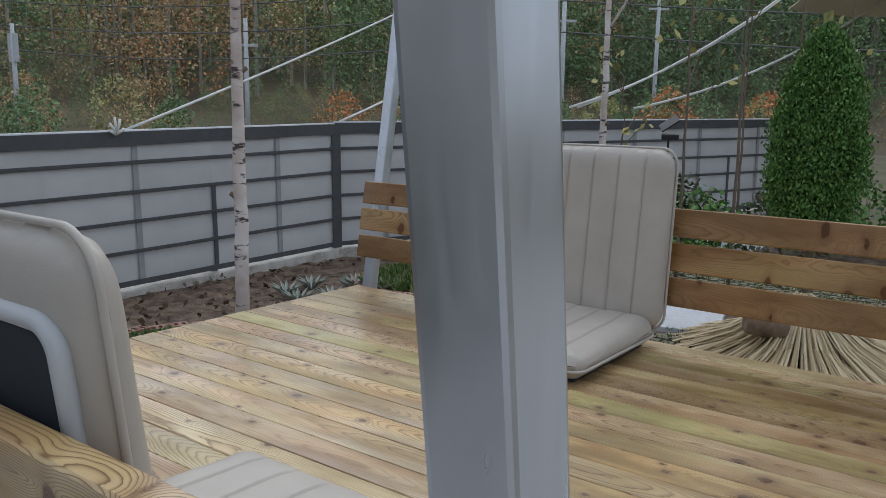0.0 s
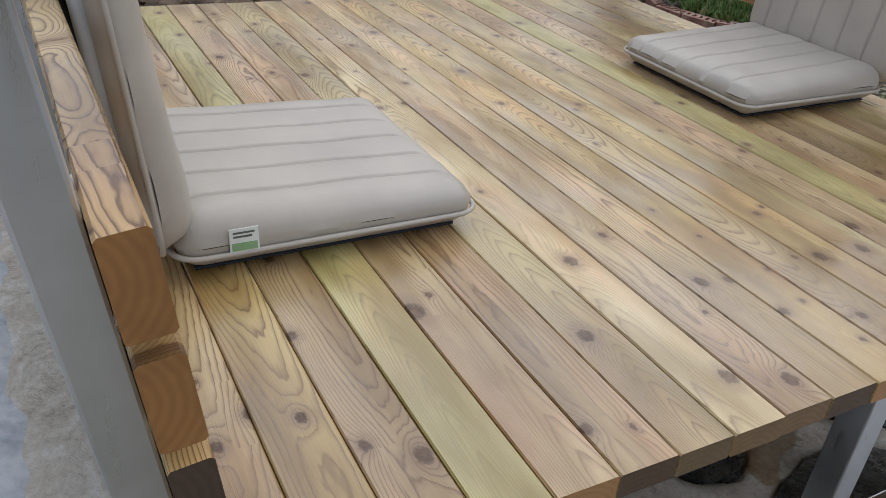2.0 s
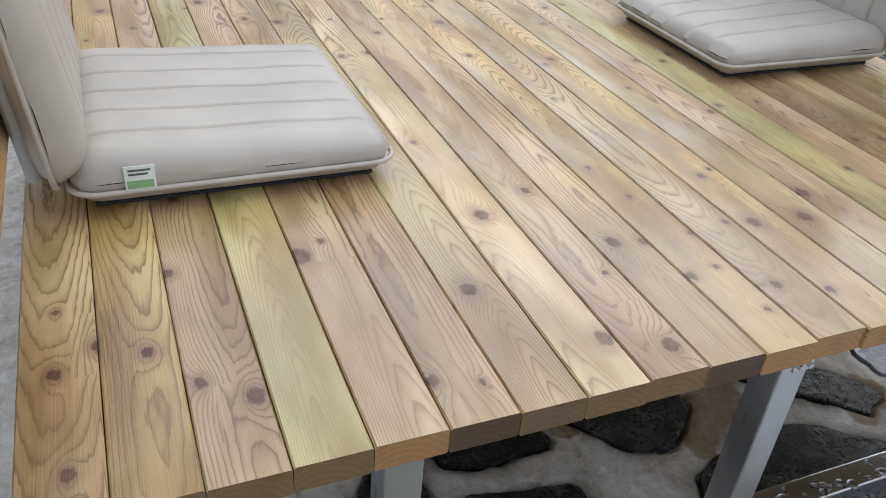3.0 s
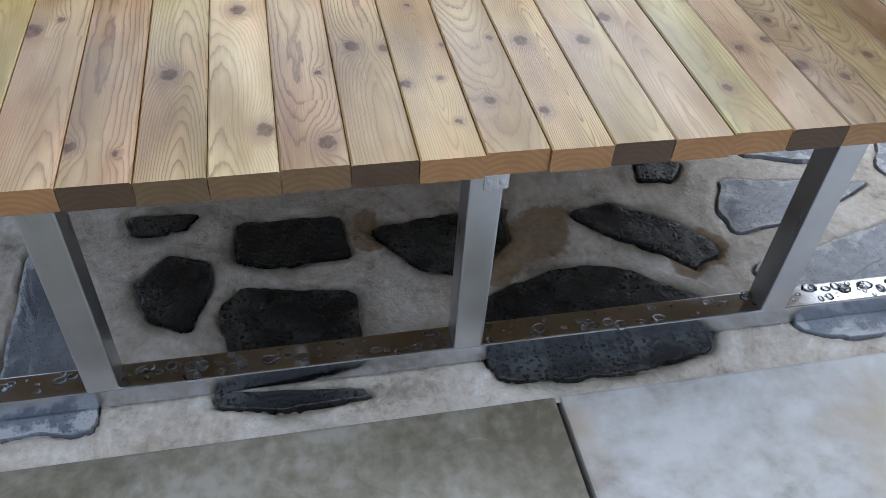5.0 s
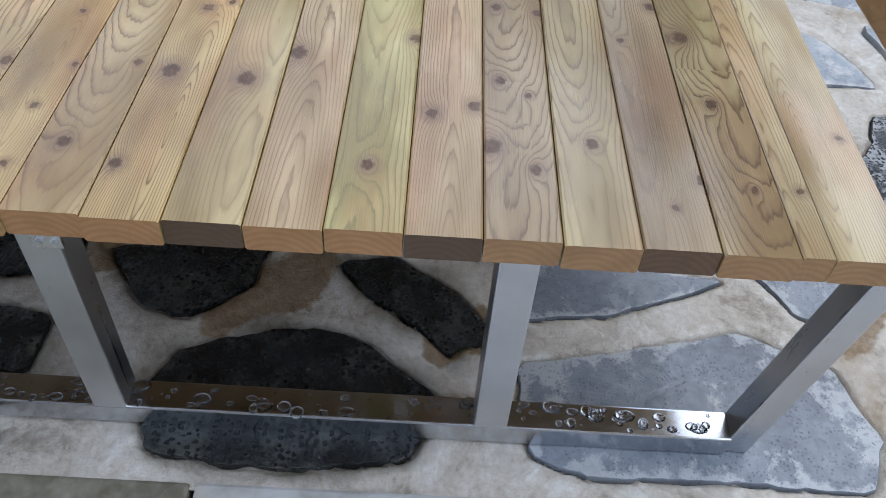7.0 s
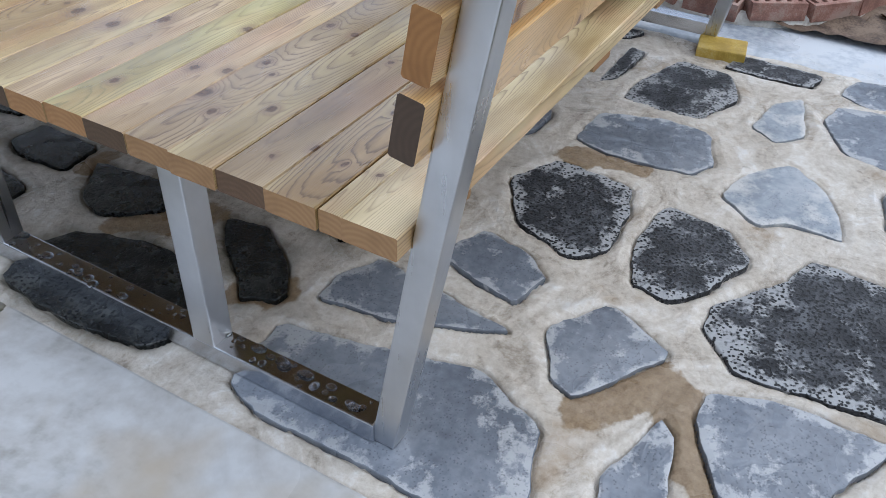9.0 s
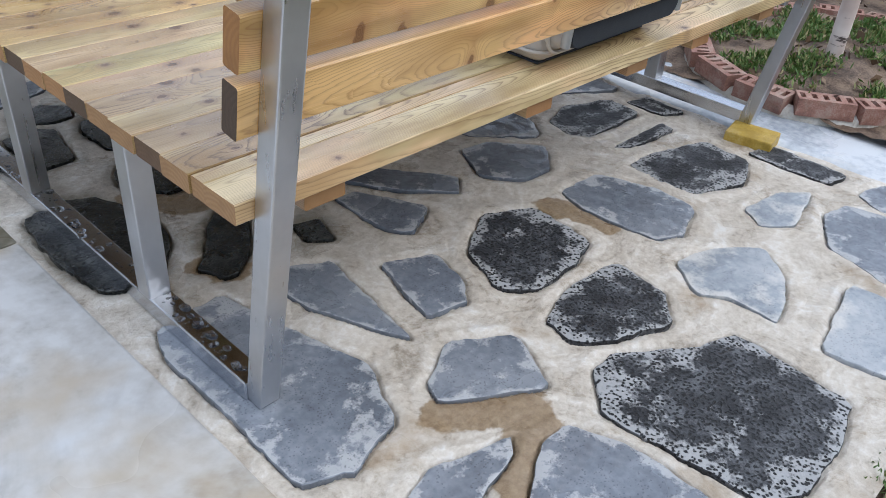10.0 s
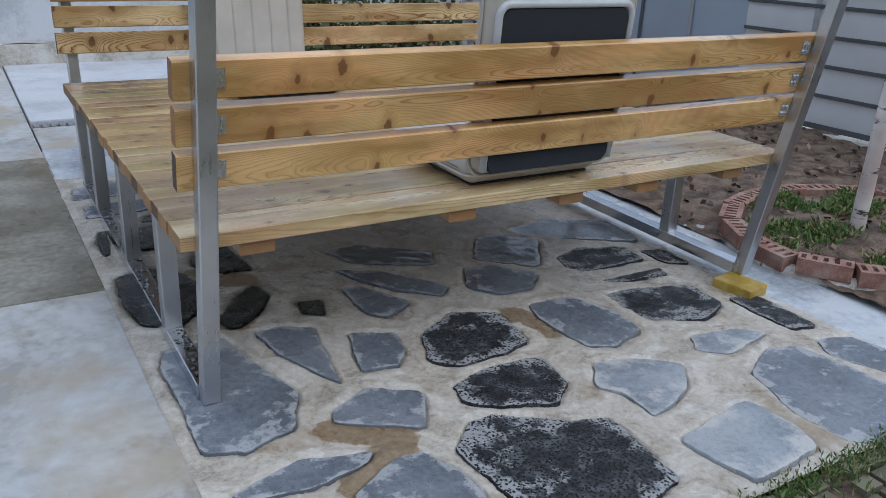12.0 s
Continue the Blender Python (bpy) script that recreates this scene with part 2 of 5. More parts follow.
def brushed_steel(name, base, rough, along=(90, 90, 3)):
    m, nt, b = material(name, rough, 1.0)
    streak = noise_tex(nt, coords(nt, along), 1.0, 3.0)
    cloud = noise_tex(nt, coords(nt), 9.0, 4.0)
    put(nt, b.inputs["Base Color"], ramp(nt, cloud, [(0.3, tuple(c * 0.82 for c in base)), (0.7, base)]))
    put(nt, b.inputs["Roughness"], span(nt, calc(nt, "ADD", streak, calc(nt, "MULTIPLY", cloud, 0.6)), 0.5, 1.1, rough - 0.06, rough + 0.12))
    relief(nt, b, streak, 0.06, 0.001)
    return m


M_STEEL = brushed_steel("brushed_steel", (0.62, 0.63, 0.65), 0.3)
M_BAR = brushed_steel("wet_steel_bar", (0.60, 0.62, 0.66), 0.15, (60, 2, 60))
M_BOLT = brushed_steel("bolt_zinc", (0.7, 0.7, 0.7), 0.25)


def vinyl(name, base, scale=420.0, rough=0.42):
    m, nt, b = material(name, rough)
    big = noise_tex(nt, coords(nt), 7.0, 3.0)
    put(nt, b.inputs["Base Color"], ramp(nt, big, [(0.3, tuple(c * 0.9 for c in base)), (0.7, tuple(c * 1.07 for c in base))]))
    grain = node(nt, "ShaderNodeTexVoronoi", Vector=coords(nt), Scale=scale).outputs["Distance"]
    put(nt, b.inputs["Roughness"], span(nt, big, 0.3, 0.7, rough - 0.05, rough + 0.08))
    relief(nt, b, calc(nt, "ADD", calc(nt, "MULTIPLY", grain, 0.12), calc(nt, "MULTIPLY", noise_tex(nt, coords(nt), 22.0, 2.0), 1.2)), 0.3, 0.004)
    return m


M_VINYL = vinyl("taupe_vinyl", (0.49, 0.44, 0.38))
M_PIPING = vinyl("pale_piping", (0.52, 0.53, 0.53), 600.0)
M_FABRIC = vinyl("charcoal_fabric", (0.022, 0.026, 0.032), 900.0, 0.85)


def mineral(name, stops, scale, rough=(0.4, 0.7), pits=0.0, pit_scale=90.0, smear=None, bump=0.4, stain=None, shuffle=True, rim=0.0, trowel=0.0, damp=None):
    """Stone, cement and soil: colour by coarse and fine noise, pits, pale smears, stains."""
    m, nt, b = material(name)
    v = coords(nt, (1, 1, 1), shuffle)
    big, fine = noise_tex(nt, v, scale, 5.0, 0.62), noise_tex(nt, v, scale * 14, 3.0)
    if trowel:
        big = node(nt, "ShaderNodeTexNoise", Vector=v, Scale=scale, Detail=7.0, Roughness=0.66, Distortion=trowel).outputs[0]
    share = 0.42 if trowel > 1 else 0.28
    if trowel > 1:
        fine = noise_tex(nt, v, scale * 9, 8.0, 0.7)
    tone = calc(nt, "ADD", calc(nt, "MULTIPLY", big, 1 - share), calc(nt, "MULTIPLY", fine, share))
    col = ramp(nt, span(nt, tone, 0.36, 0.64, 0.2, 0.9), stops)
    height = calc(nt, "ADD", calc(nt, "MULTIPLY", big, 0.8), calc(nt, "MULTIPLY", fine, 0.7 if trowel > 1 else 0.25))
    if smear:
        field = noise_tex(nt, v, smear[1], 6.0, 0.68)
        if rim:
            att = nt.nodes.new("ShaderNodeAttribute")
            att.attribute_name = "rim"
            field = calc(nt, "ADD", field, calc(nt, "MULTIPLY", calc(nt, "POWER", att.outputs["Fac"], 3.0), rim))
        mask = span(nt, field, smear[2], smear[3], 0.0, smear[4])
        col = blend(nt, mask, col, smear[0])
    if stain:
        mask = span(nt, noise_tex(nt, v, stain[1], 4.0, 0.6), stain[2], stain[3], 0.0, stain[4])
        col = blend(nt, mask, col, stain[0])
    if damp:
        # soaked, algae-dark cement round the wet stones
        att = nt.nodes.new("ShaderNodeAttribute")
        att.attribute_name = "damp"
        soaked = calc(nt, "MULTIPLY", att.outputs["Fac"], span(nt, noise_tex(nt, v, 16.0, 4.0), 0.3, 0.6, 0.35, 1.0))
        col = blend(nt, calc(nt, "MULTIPLY", soaked, 0.75), col, blend(nt, 1.0, col, damp, "MULTIPLY"))
        att = nt.nodes.new("ShaderNodeAttribute")
        att.attribute_name = "rust"
        silt = span(nt, calc(nt, "ADD", att.outputs["Fac"], span(nt, noise_tex(nt, v, 22.0, 5.0), 0.3, 0.7, -0.28, 0.28)), 0.3, 0.5)
        col = blend(nt, calc(nt, "MULTIPLY", silt, 0.85), col, ramp(nt, fine, [(0.35, (0.17, 0.10, 0.04)), (0.65, (0.30, 0.205, 0.105))]))
    if pits:
        vd = node(nt, "ShaderNodeTexVoronoi", Vector=v, Scale=pit_scale).outputs["Distance"]
        vd = calc(nt, "ADD", vd, span(nt, noise_tex(nt, v, pit_scale * 1.6, 2.0), 0.3, 0.7, -0.16, 0.16))
        hole = calc(nt, "MULTIPLY", span(nt, vd, 0.16 + 0.1 * pits, 0.27 + 0.1 * pits, 1.0, 0.0), span(nt, noise_tex(nt, v, pit_scale * 0.14, 2.0), 0.44 - 0.1 * pits, 0.54 - 0.1 * pits))
        col = blend(nt, calc(nt, "MULTIPLY", hole, min(1.0, pits)), col, (0.008, 0.009, 0.011))
        height = calc(nt, "SUBTRACT", height, calc(nt, "MULTIPLY", hole, 1.5))
    put(nt, b.inputs["Base Color"], col)
    put(nt, b.inputs["Roughness"], span(nt, noise_tex(nt, v, scale * 0.8, 3.0), 0.35, 0.65, rough[0], rough[1]))
    relief(nt, b, height, bump, 0.006)
    return m


M_MORTAR = mineral("wet_mortar", [(0.22, (0.33, 0.28, 0.22)), (0.42, (0.51, 0.45, 0.37)), (0.65, (0.63, 0.575, 0.495)), (0.88, (0.74, 0.71, 0.66))], 6.5, (0.16, 0.55),
                   smear=((0.22, 0.20, 0.17), 1.9, 0.56, 0.68, 0.4), stain=((0.30, 0.205, 0.11), 3.1, 0.59, 0.66, 0.5), bump=1.2, shuffle=False, trowel=1.6, damp=(0.16, 0.15, 0.105))
M_CEMENT = mineral("blue_grey_cement", [(0.3, (0.30, 0.33, 0.365)), (0.55, (0.46, 0.49, 0.525)), (0.75, (0.60, 0.62, 0.64))], 3.0, (0.15, 0.5),
                   smear=((0.62, 0.60, 0.56), 4.0, 0.52, 0.66, 0.7), bump=0.3, shuffle=False)
M_SLAB = mineral("poured_slab", [(0.3, (0.31, 0.295, 0.265)), (0.5, (0.45, 0.44, 0.42)), (0.75, (0.55, 0.55, 0.54))], 1.7, (0.25, 0.55),
                 smear=((0.42, 0.44, 0.46), 1.4, 0.5, 0.7, 0.55), stain=((0.40, 0.33, 0.235), 1.9, 0.52, 0.64, 0.75), bump=0.3, trowel=1.0)
M_WETSLAB = mineral("wet_slab", [(0.3, (0.15, 0.135, 0.095)), (0.55, (0.245, 0.225, 0.175)), (0.75, (0.34, 0.32, 0.27))], 2.6, (0.15, 0.45), bump=0.2)
M_BASALT = mineral("black_basalt", [(0.3, (0.014, 0.015, 0.018)), (0.6, (0.04, 0.042, 0.047)), (0.8, (0.10, 0.105, 0.113))], 16.0, (0.45, 0.75), 1.6, 115.0,
                   smear=((0.42, 0.425, 0.425), 11.0, 0.555, 0.63, 0.8), bump=1.0, rim=0.2)
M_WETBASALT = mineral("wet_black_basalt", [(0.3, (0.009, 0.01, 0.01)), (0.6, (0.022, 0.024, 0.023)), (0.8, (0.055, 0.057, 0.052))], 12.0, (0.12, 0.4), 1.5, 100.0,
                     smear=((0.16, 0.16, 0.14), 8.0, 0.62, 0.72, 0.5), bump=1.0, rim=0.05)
M_SLATE = mineral("blue_grey_stone", [(0.3, (0.125, 0.139, 0.162)), (0.55, (0.17, 0.188, 0.217)), (0.8, (0.23, 0.248, 0.275))], 4.0, (0.1, 0.34), 0.3, 150.0,
                  smear=((0.48, 0.485, 0.485), 15.0, 0.60, 0.68, 0.7), bump=0.35, rim=0.2)
M_PALE = mineral("pale_blue_stone", [(0.3, (0.22, 0.245, 0.275)), (0.55, (0.31, 0.34, 0.37)), (0.8, (0.40, 0.42, 0.44))], 4.0, (0.3, 0.6), 0.3, 150.0,
                 smear=((0.60, 0.585, 0.55), 7.0, 0.53, 0.66, 0.8), bump=0.3, rim=0.12)
M_SOIL = mineral("dark_soil", [(0.3, (0.05, 0.031, 0.02)), (0.5, (0.11, 0.072, 0.048)), (0.75, (0.20, 0.14, 0.095))], 9.0, (0.7, 0.95), bump=1.0, shuffle=False)
M_EARTH = mineral("open_ground", [(0.3, (0.06, 0.055, 0.03)), (0.5, (0.09, 0.085, 0.04)), (0.75, (0.14, 0.115, 0.07))], 0.6, (0.8, 0.95), bump=0.4, shuffle=False)
M_BRICK = mineral("red_brick", [(0.3, (0.20, 0.10, 0.075)), (0.55, (0.30, 0.15, 0.11)), (0.8, (0.38, 0.25, 0.20))], 14.0, (0.6, 0.85),
                  smear=((0.34, 0.28, 0.22), 11.0, 0.52, 0.66, 0.5), bump=0.5)
M_YELLOW = mineral("yellow_paint", [(0.3, (0.36, 0.235, 0.03)), (0.6, (0.48, 0.32, 0.05)), (0.8, (0.52, 0.38, 0.12))], 16.0, (0.4, 0.7), bump=0.3)
M_WHITE = mineral("white_stone", [(0.3, (0.46, 0.47, 0.49)), (0.7, (0.60, 0.61, 0.63))], 3.0, (0.3, 0.6), bump=0.1)
M_ROUGHCAST = mineral("rough_concrete", [(0.3, (0.34, 0.31, 0.26)), (0.5, (0.5, 0.46, 0.4)), (0.8, (0.62, 0.6, 0.55))], 6.0, (0.6, 0.85), bump=0.9)


def plain(name, base, rough=0.5, metal=0.0, spread=0.12, scale=12.0, island=False):
    m, nt, b = material(name, rough, metal)
    f = rand(nt, True) if island else noise_tex(nt, coords(nt), scale, 4.0)
    a, z = tuple(c * (1 - spread) for c in base), tuple(c * (1 + spread) for c in base)
    put(nt, b.inputs["Base Color"], ramp(nt, f, [(0.0 if island else 0.3, a), (1.0 if island else 0.7, z)]))
    return m


def foliage(name, stops, rough=0.6):
    m, nt, b = material(name, rough)
    put(nt, b.inputs["Base Color"], ramp(nt, rand(nt, True), stops))
    b.inputs["Subsurface Weight"].default_value = 0.0
    return m


M_CLOTH = plain("grey_screen_cloth", (0.58, 0.57, 0.555), 0.8, 0, 0.08, 2.5)
M_CLOTH2 = plain("blue_grey_panel", (0.33, 0.37, 0.42), 0.55, 0, 0.06, 1.5)
# darker grey that paints a post's shade showing through the cloth
M_POST_SHADE = plain("post_shade_strip", (0.33, 0.325, 0.32), 0.8)
M_DARKBAND = plain("dark_band", (0.085, 0.085, 0.085), 0.8)
M_FPOST = plain("fence_post_grey", (0.15, 0.15, 0.15), 0.7)
M_ROPE = plain("white_rope", (0.72, 0.71, 0.68), 0.8)
M_CANVAS = plain("cream_canvas", (0.66, 0.60, 0.47), 0.85, 0, 0.05, 3.0)
M_POLE = plain("pale_concrete_pole", (0.55, 0.56, 0.57), 0.7)
M_TAG = plain("white_tag", (0.72, 0.74, 0.68), 0.6)
M_TAGGREEN = plain("green_print", (0.25, 0.42, 0.2), 0.6)
M_TAGDARK = plain("dark_print", (0.10, 0.12, 0.10), 0.6)
M_BLACK = plain("black_plastic", (0.02, 0.02, 0.025), 0.4)
M_STRAW = foliage("straw", [(0.0, (0.36, 0.26, 0.13)), (0.5, (0.55, 0.43, 0.25)), (1.0, (0.68, 0.56, 0.36))])
M_GRASS = foliage("grass", [(0.0, (0.05, 0.11, 0.02)), (0.6, (0.11, 0.19, 0.04)), (0.85, (0.22, 0.23, 0.08)), (1.0, (0.34, 0.28, 0.14))])
M_LITTER = foliage("dry_leaves", [(0.0, (0.05, 0.03, 0.02)), (0.6, (0.14, 0.085, 0.045)), (1.0, (0.3, 0.22, 0.14))])
M_CYPRESS = foliage("cypress_leaf", [(0.0, (0.035, 0.09, 0.016)), (0.5, (0.085, 0.2, 0.033)), (1.0, (0.17, 0.31, 0.065))])
M_HEDGE = foliage("hedge_leaf", [(0.0, (0.03, 0.05, 0.02)), (0.6, (0.07, 0.11, 0.04)), (1.0, (0.2, 0.13, 0.07))])
M_YLEAF = foliage("yellowing_leaf", [(0.0, (0.22, 0.24, 0.06)), (1.0, (0.5, 0.42, 0.14))])
M_AGAVE = foliage("pale_succulent", [(0.0, (0.2, 0.25, 0.2)), (1.0, (0.42, 0.46, 0.4))])
M_FOREST = [foliage("pine_green", [(0.0, (0.133, 0.196, 0.102)), (1.0, (0.265, 0.374, 0.172))], 0.9),
            foliage("leaf_brown", [(0.0, (0.343, 0.242, 0.140)), (1.0, (0.718, 0.499, 0.265))], 0.9),
            foliage("leaf_olive", [(0.0, (0.250, 0.265, 0.118)), (1.0, (0.562, 0.546, 0.234))], 0.9),
            foliage("leaf_rust", [(0.0, (0.437, 0.203, 0.094)), (1.0, (0.780, 0.390, 0.172))], 0.9)]
M_TRUNKS = foliage("forest_trunks", [(0.0, (0.2, 0.18, 0.15)), (1.0, (0.5, 0.46, 0.4))], 0.9)


def birch_bark():
    m, nt, b = material("birch_bark", 0.7)
    v = coords(nt, (6, 6, 22))
    band = noise_tex(nt, v, 1.0, 4.0, 0.7)
    big = noise_tex(nt, coords(nt), 5.0, 3.0)
    col = ramp(nt, big, [(0.35, (0.50, 0.40, 0.35)), (0.65, (0.78, 0.71, 0.66))])
    col = blend(nt, span(nt, band, 0.56, 0.62), col, (0.07, 0.05, 0.045))
    put(nt, b.inputs["Base Color"], col)
    relief(nt, b, band, 0.5, 0.004)
    return m


M_BIRCH = birch_bark()
M_TWIG = plain("twig_bark", (0.16, 0.12, 0.085), 0.8)

# ---- building helpers ----
rng = random.Random(7)


def mesh_of(bm, name, mats, smooth=False):
    me = bpy.data.meshes.new(name)
    bm.normal_update()
    bm.to_mesh(me)
    bm.free()
    for m in mats if isinstance(mats, (list, tuple)) else [mats]:
        me.materials.append(m)
    if smooth:
        me.polygons.foreach_set("use_smooth", [True] * len(me.polygons))
    return me


def part(name, bm, mats, parent=None, label="", m=None, smooth=False, kind=""):
    ob = new(name, bm if isinstance(bm, bpy.types.Mesh) else mesh_of(bm, name, mats, smooth))
    if m is not None:
        ob.matrix_basis = m
    if parent is not None:
        ob.parent = parent
    return tagged(ob, label, "", "", kind)


def thing(name, label, category, m=None, group="", kind=""):
    ob = new(name)
    ob.empty_display_size = 0.1
    if m is not None:
        ob.matrix_basis = m
    return tagged(ob, label, category, group, kind)


def box(bm, lo, hi, m=None, bevel=0.0, mat=0):
    c = [(a + b) / 2 for a, b in zip(lo, hi)]
    s = [abs(b - a) for a, b in zip(lo, hi)]
    mm = Matrix.Translation(c) @ Matrix.Diagonal((*s, 1))
    got = bmesh.ops.create_cube(bm, size=1, matrix=(m @ mm) if m else mm)["verts"]
    faces = list({f for v in got for f in v.link_faces})
    if bevel:
        edges = list({e for v in got for e in v.link_edges})
        faces = bmesh.ops.bevel(bm, geom=edges, offset=bevel, segments=2, affect="EDGES", profile=0.6)["faces"] + [f for f in faces if f.is_valid]
    for f in faces:
        if f.is_valid:
            f.material_index = mat
    return bm


def box_mesh(lo, hi, bevel=0.0, m=None):
    return box(bmesh.new(), lo, hi, m, bevel)


def tube(bm, pts, radii, sides=10, cap=True):
    """A round limb through points with a radius at each."""
    rings = []
    for i, p in enumerate(pts):
        p = Vector(p)
        a, b = Vector(pts[max(0, i - 1)]), Vector(pts[min(len(pts) - 1, i + 1)])
        z = (b - a).normalized()
        x = z.orthogonal().normalized() if not rings else (x - z * x.dot(z)).normalized()
        y = z.cross(x)
        rings.append([bm.verts.new(p + (x * math.cos(k * math.tau / sides) + y * math.sin(k * math.tau / sides)) * radii[i]) for k in range(sides)])
    for r, s in zip(rings, rings[1:]):
        for k in range(sides):
            bm.faces.new((r[k], r[(k + 1) % sides], s[(k + 1) % sides], s[k]))
    if cap:
        bm.faces.new(list(reversed(rings[0]))), bm.faces.new(rings[-1])
    return bm


def leaf_cloud(verts, faces, centre, n, spread, size, r, flat=1.0, up=0.0, wide=1.0):
    """Adds n small folded leaves round a centre to vertex and face lists."""
    for _ in range(n):
        p = Vector(centre) + Vector((r.gauss(0, spread), r.gauss(0, spread), r.gauss(0, spread * flat)))
        d = Vector((r.uniform(-1, 1), r.uniform(-1, 1), r.uniform(-1, 1) + up)).normalized()
        s = d.orthogonal().normalized()
        s = (Matrix.Rotation(r.uniform(0, 6.28), 3, d) @ s) * size * r.uniform(0.3, 0.55) * wide
        l = d * size * r.uniform(0.7, 1.4)
        k = len(verts)
        verts += [p, p + l * 0.5 + s, p + l, p + l * 0.5 - s]
        faces.append((k, k + 1, k + 2, k + 3))


def from_lists(name, verts, faces, mat, parent=None, label="", kind=""):
    me = bpy.data.meshes.new(name)
    me.from_pydata([tuple(v) for v in verts], [], faces)
    me.materials.append(mat)
    return part(name, me, mat, parent, label, None, False, kind)


def sheet(x0, x1, y0, y1, nx, ny, height):
    """A grid with a height at every point."""
    bm = bmesh.new()
    grid = [[bm.verts.new((x0 + (x1 - x0) * i / nx, y0 + (y1 - y0) * j / ny, height(x0 + (x1 - x0) * i / nx, y0 + (y1 - y0) * j / ny))) for j in range(ny + 1)] for i in range(nx + 1)]
    for i in range(nx):
        for j in range(ny):
            bm.faces.new((grid[i][j], grid[i + 1][j], grid[i + 1][j + 1], grid[i][j + 1]))
    return bm


# ---- ground ----
def ground_drop(x):
    """The paving falls a little towards the planting bed."""
    return -0.035 * min(1.0, max(0.0, (-x - 1.2) / 0.8))


def uneven(x, y, k, a):
    return a * noise.noise((x * k, y * k, 3.1))


tagged(part("ground", sheet(-400, 400, -400, 400, 8, 8, lambda x, y: -0.12), M_EARTH), "bare open ground round the garden", "ground", "", "structure")
paving = thing("pavement", "wet beige mortar bed set with flat stones", "pavement", None, "", "structure")
tagged(part("pavement_edge", sheet(-2.4, 0.06, -0.758, -0.16, 90, 24, lambda x, y: 0.008 + ground_drop(x) + uneven(x, y, 6, 0.003) - 0.016 * max(0, min(1, (y + 0.24) / 0.08 + 0.4 * noise.noise((x * 6, 0, 0))))), M_CEMENT, None, "", None, True),
       "wet blue-grey cement apron behind the platform", "pavement", "", "structure")
cement = tagged(part("pavement_edge", sheet(-2.62, -1.99, -0.75, 2.9, 30, 120, lambda x, y: ground_drop(x) + 0.005 + uneven(x, y, 5, 0.004) - 0.02 * max(0, min(1, (x + 2.06) / 0.07))), M_CEMENT, None, "", None, True),
                "blue-grey wet cement strip beside the brick edging", "pavement", "", "structure")
slab_top = thing("concrete_slab", "pale damp poured concrete slabs beside the stone paving", "slab", None, "", "structure")
part("slab", box_mesh((0.064, -0.62, -0.12), (3.2, 1.126, 0.004), 0.006), M_WETSLAB, slab_top, "darker wet concrete slab")
part("slab", box_mesh((0.064, 1.134, -0.12), (3.2, 7.0, 0.006), 0.006), M_SLAB, slab_top, "pale concrete slab with rusty stains")
part("slab", box_mesh((0.064, -3.4, -0.12), (3.2, -0.63, 0.002), 0.006), M_SLAB, slab_top)
part("slab", box_mesh((-2.6, -1.28, -0.12), (0.056, -0.76, 0.004), 0.006), M_SLAB, slab_top)
part("slab", box_mesh((-2.6, -3.4, -0.12), (0.056, -1.4, 0.02), 0.006), M_WHITE, slab_top, "white-washed slab")
# drain channel behind the platform
drain = thing("drain_grate", "galvanised slotted drain grate set in concrete", "drain", None, "", "structure")
part("channel", box_mesh((-2.6, -1.395, -0.12), (0.056, -1.285, -0.03)), M_BLACK, drain)
for k in range(40):
    part("slat", box_mesh((-0.012, -0.052, -0.02), (0.012, 0.052, 0.0)), M_STEEL, drain, "", pose(0.03 - k * 0.045, -1.34, 0.004)) if k == 0 else None
slat0 = [o for o in drain.children if o.name.startswith("slat")][0]
for k in range(1, 40):
    part("slat", slat0.data, None, drain, "", pose(0.03 - k * 0.045, -1.34, 0.004))


def soil_height(x, y):
    z = -0.01 + uneven(x, y, 2.3, 0.02) + uneven(x, y, 9, 0.018) + uneven(x, y, 26, 0.01)
    d = math.hypot((x + 2.93) / 0.63, (y - 1.88) / 0.52)
    return z + 0.05 * max(0.0, min(1.0, (1.0 - d) * 8)) + 0.04 * math.exp(-(math.hypot(x + 2.735, y - 1.94) / 0.16) ** 2)


tagged(part("soil", sheet(-4.66, -2.3, -3.4, 7.0, 90, 260, lambda x, y: soil_height(x, y) - (0.08 if x > -2.4 and y > 2.5 else 0)), M_SOIL, None, "", None, True), "dark damp planting soil between edging and fence", "soil", "", "structure")
tagged(part("soil", sheet(-2.3, 4.5, 2.87, 9.5, 90, 90, lambda x, y: -0.02 + uneven(x, y, 6, 0.012)), M_SOIL, None, "", None, True), "dark soil under turf pavers", "soil", "", "structure")

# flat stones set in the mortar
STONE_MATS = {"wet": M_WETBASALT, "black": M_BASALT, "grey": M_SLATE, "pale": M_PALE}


OUTLINES = []


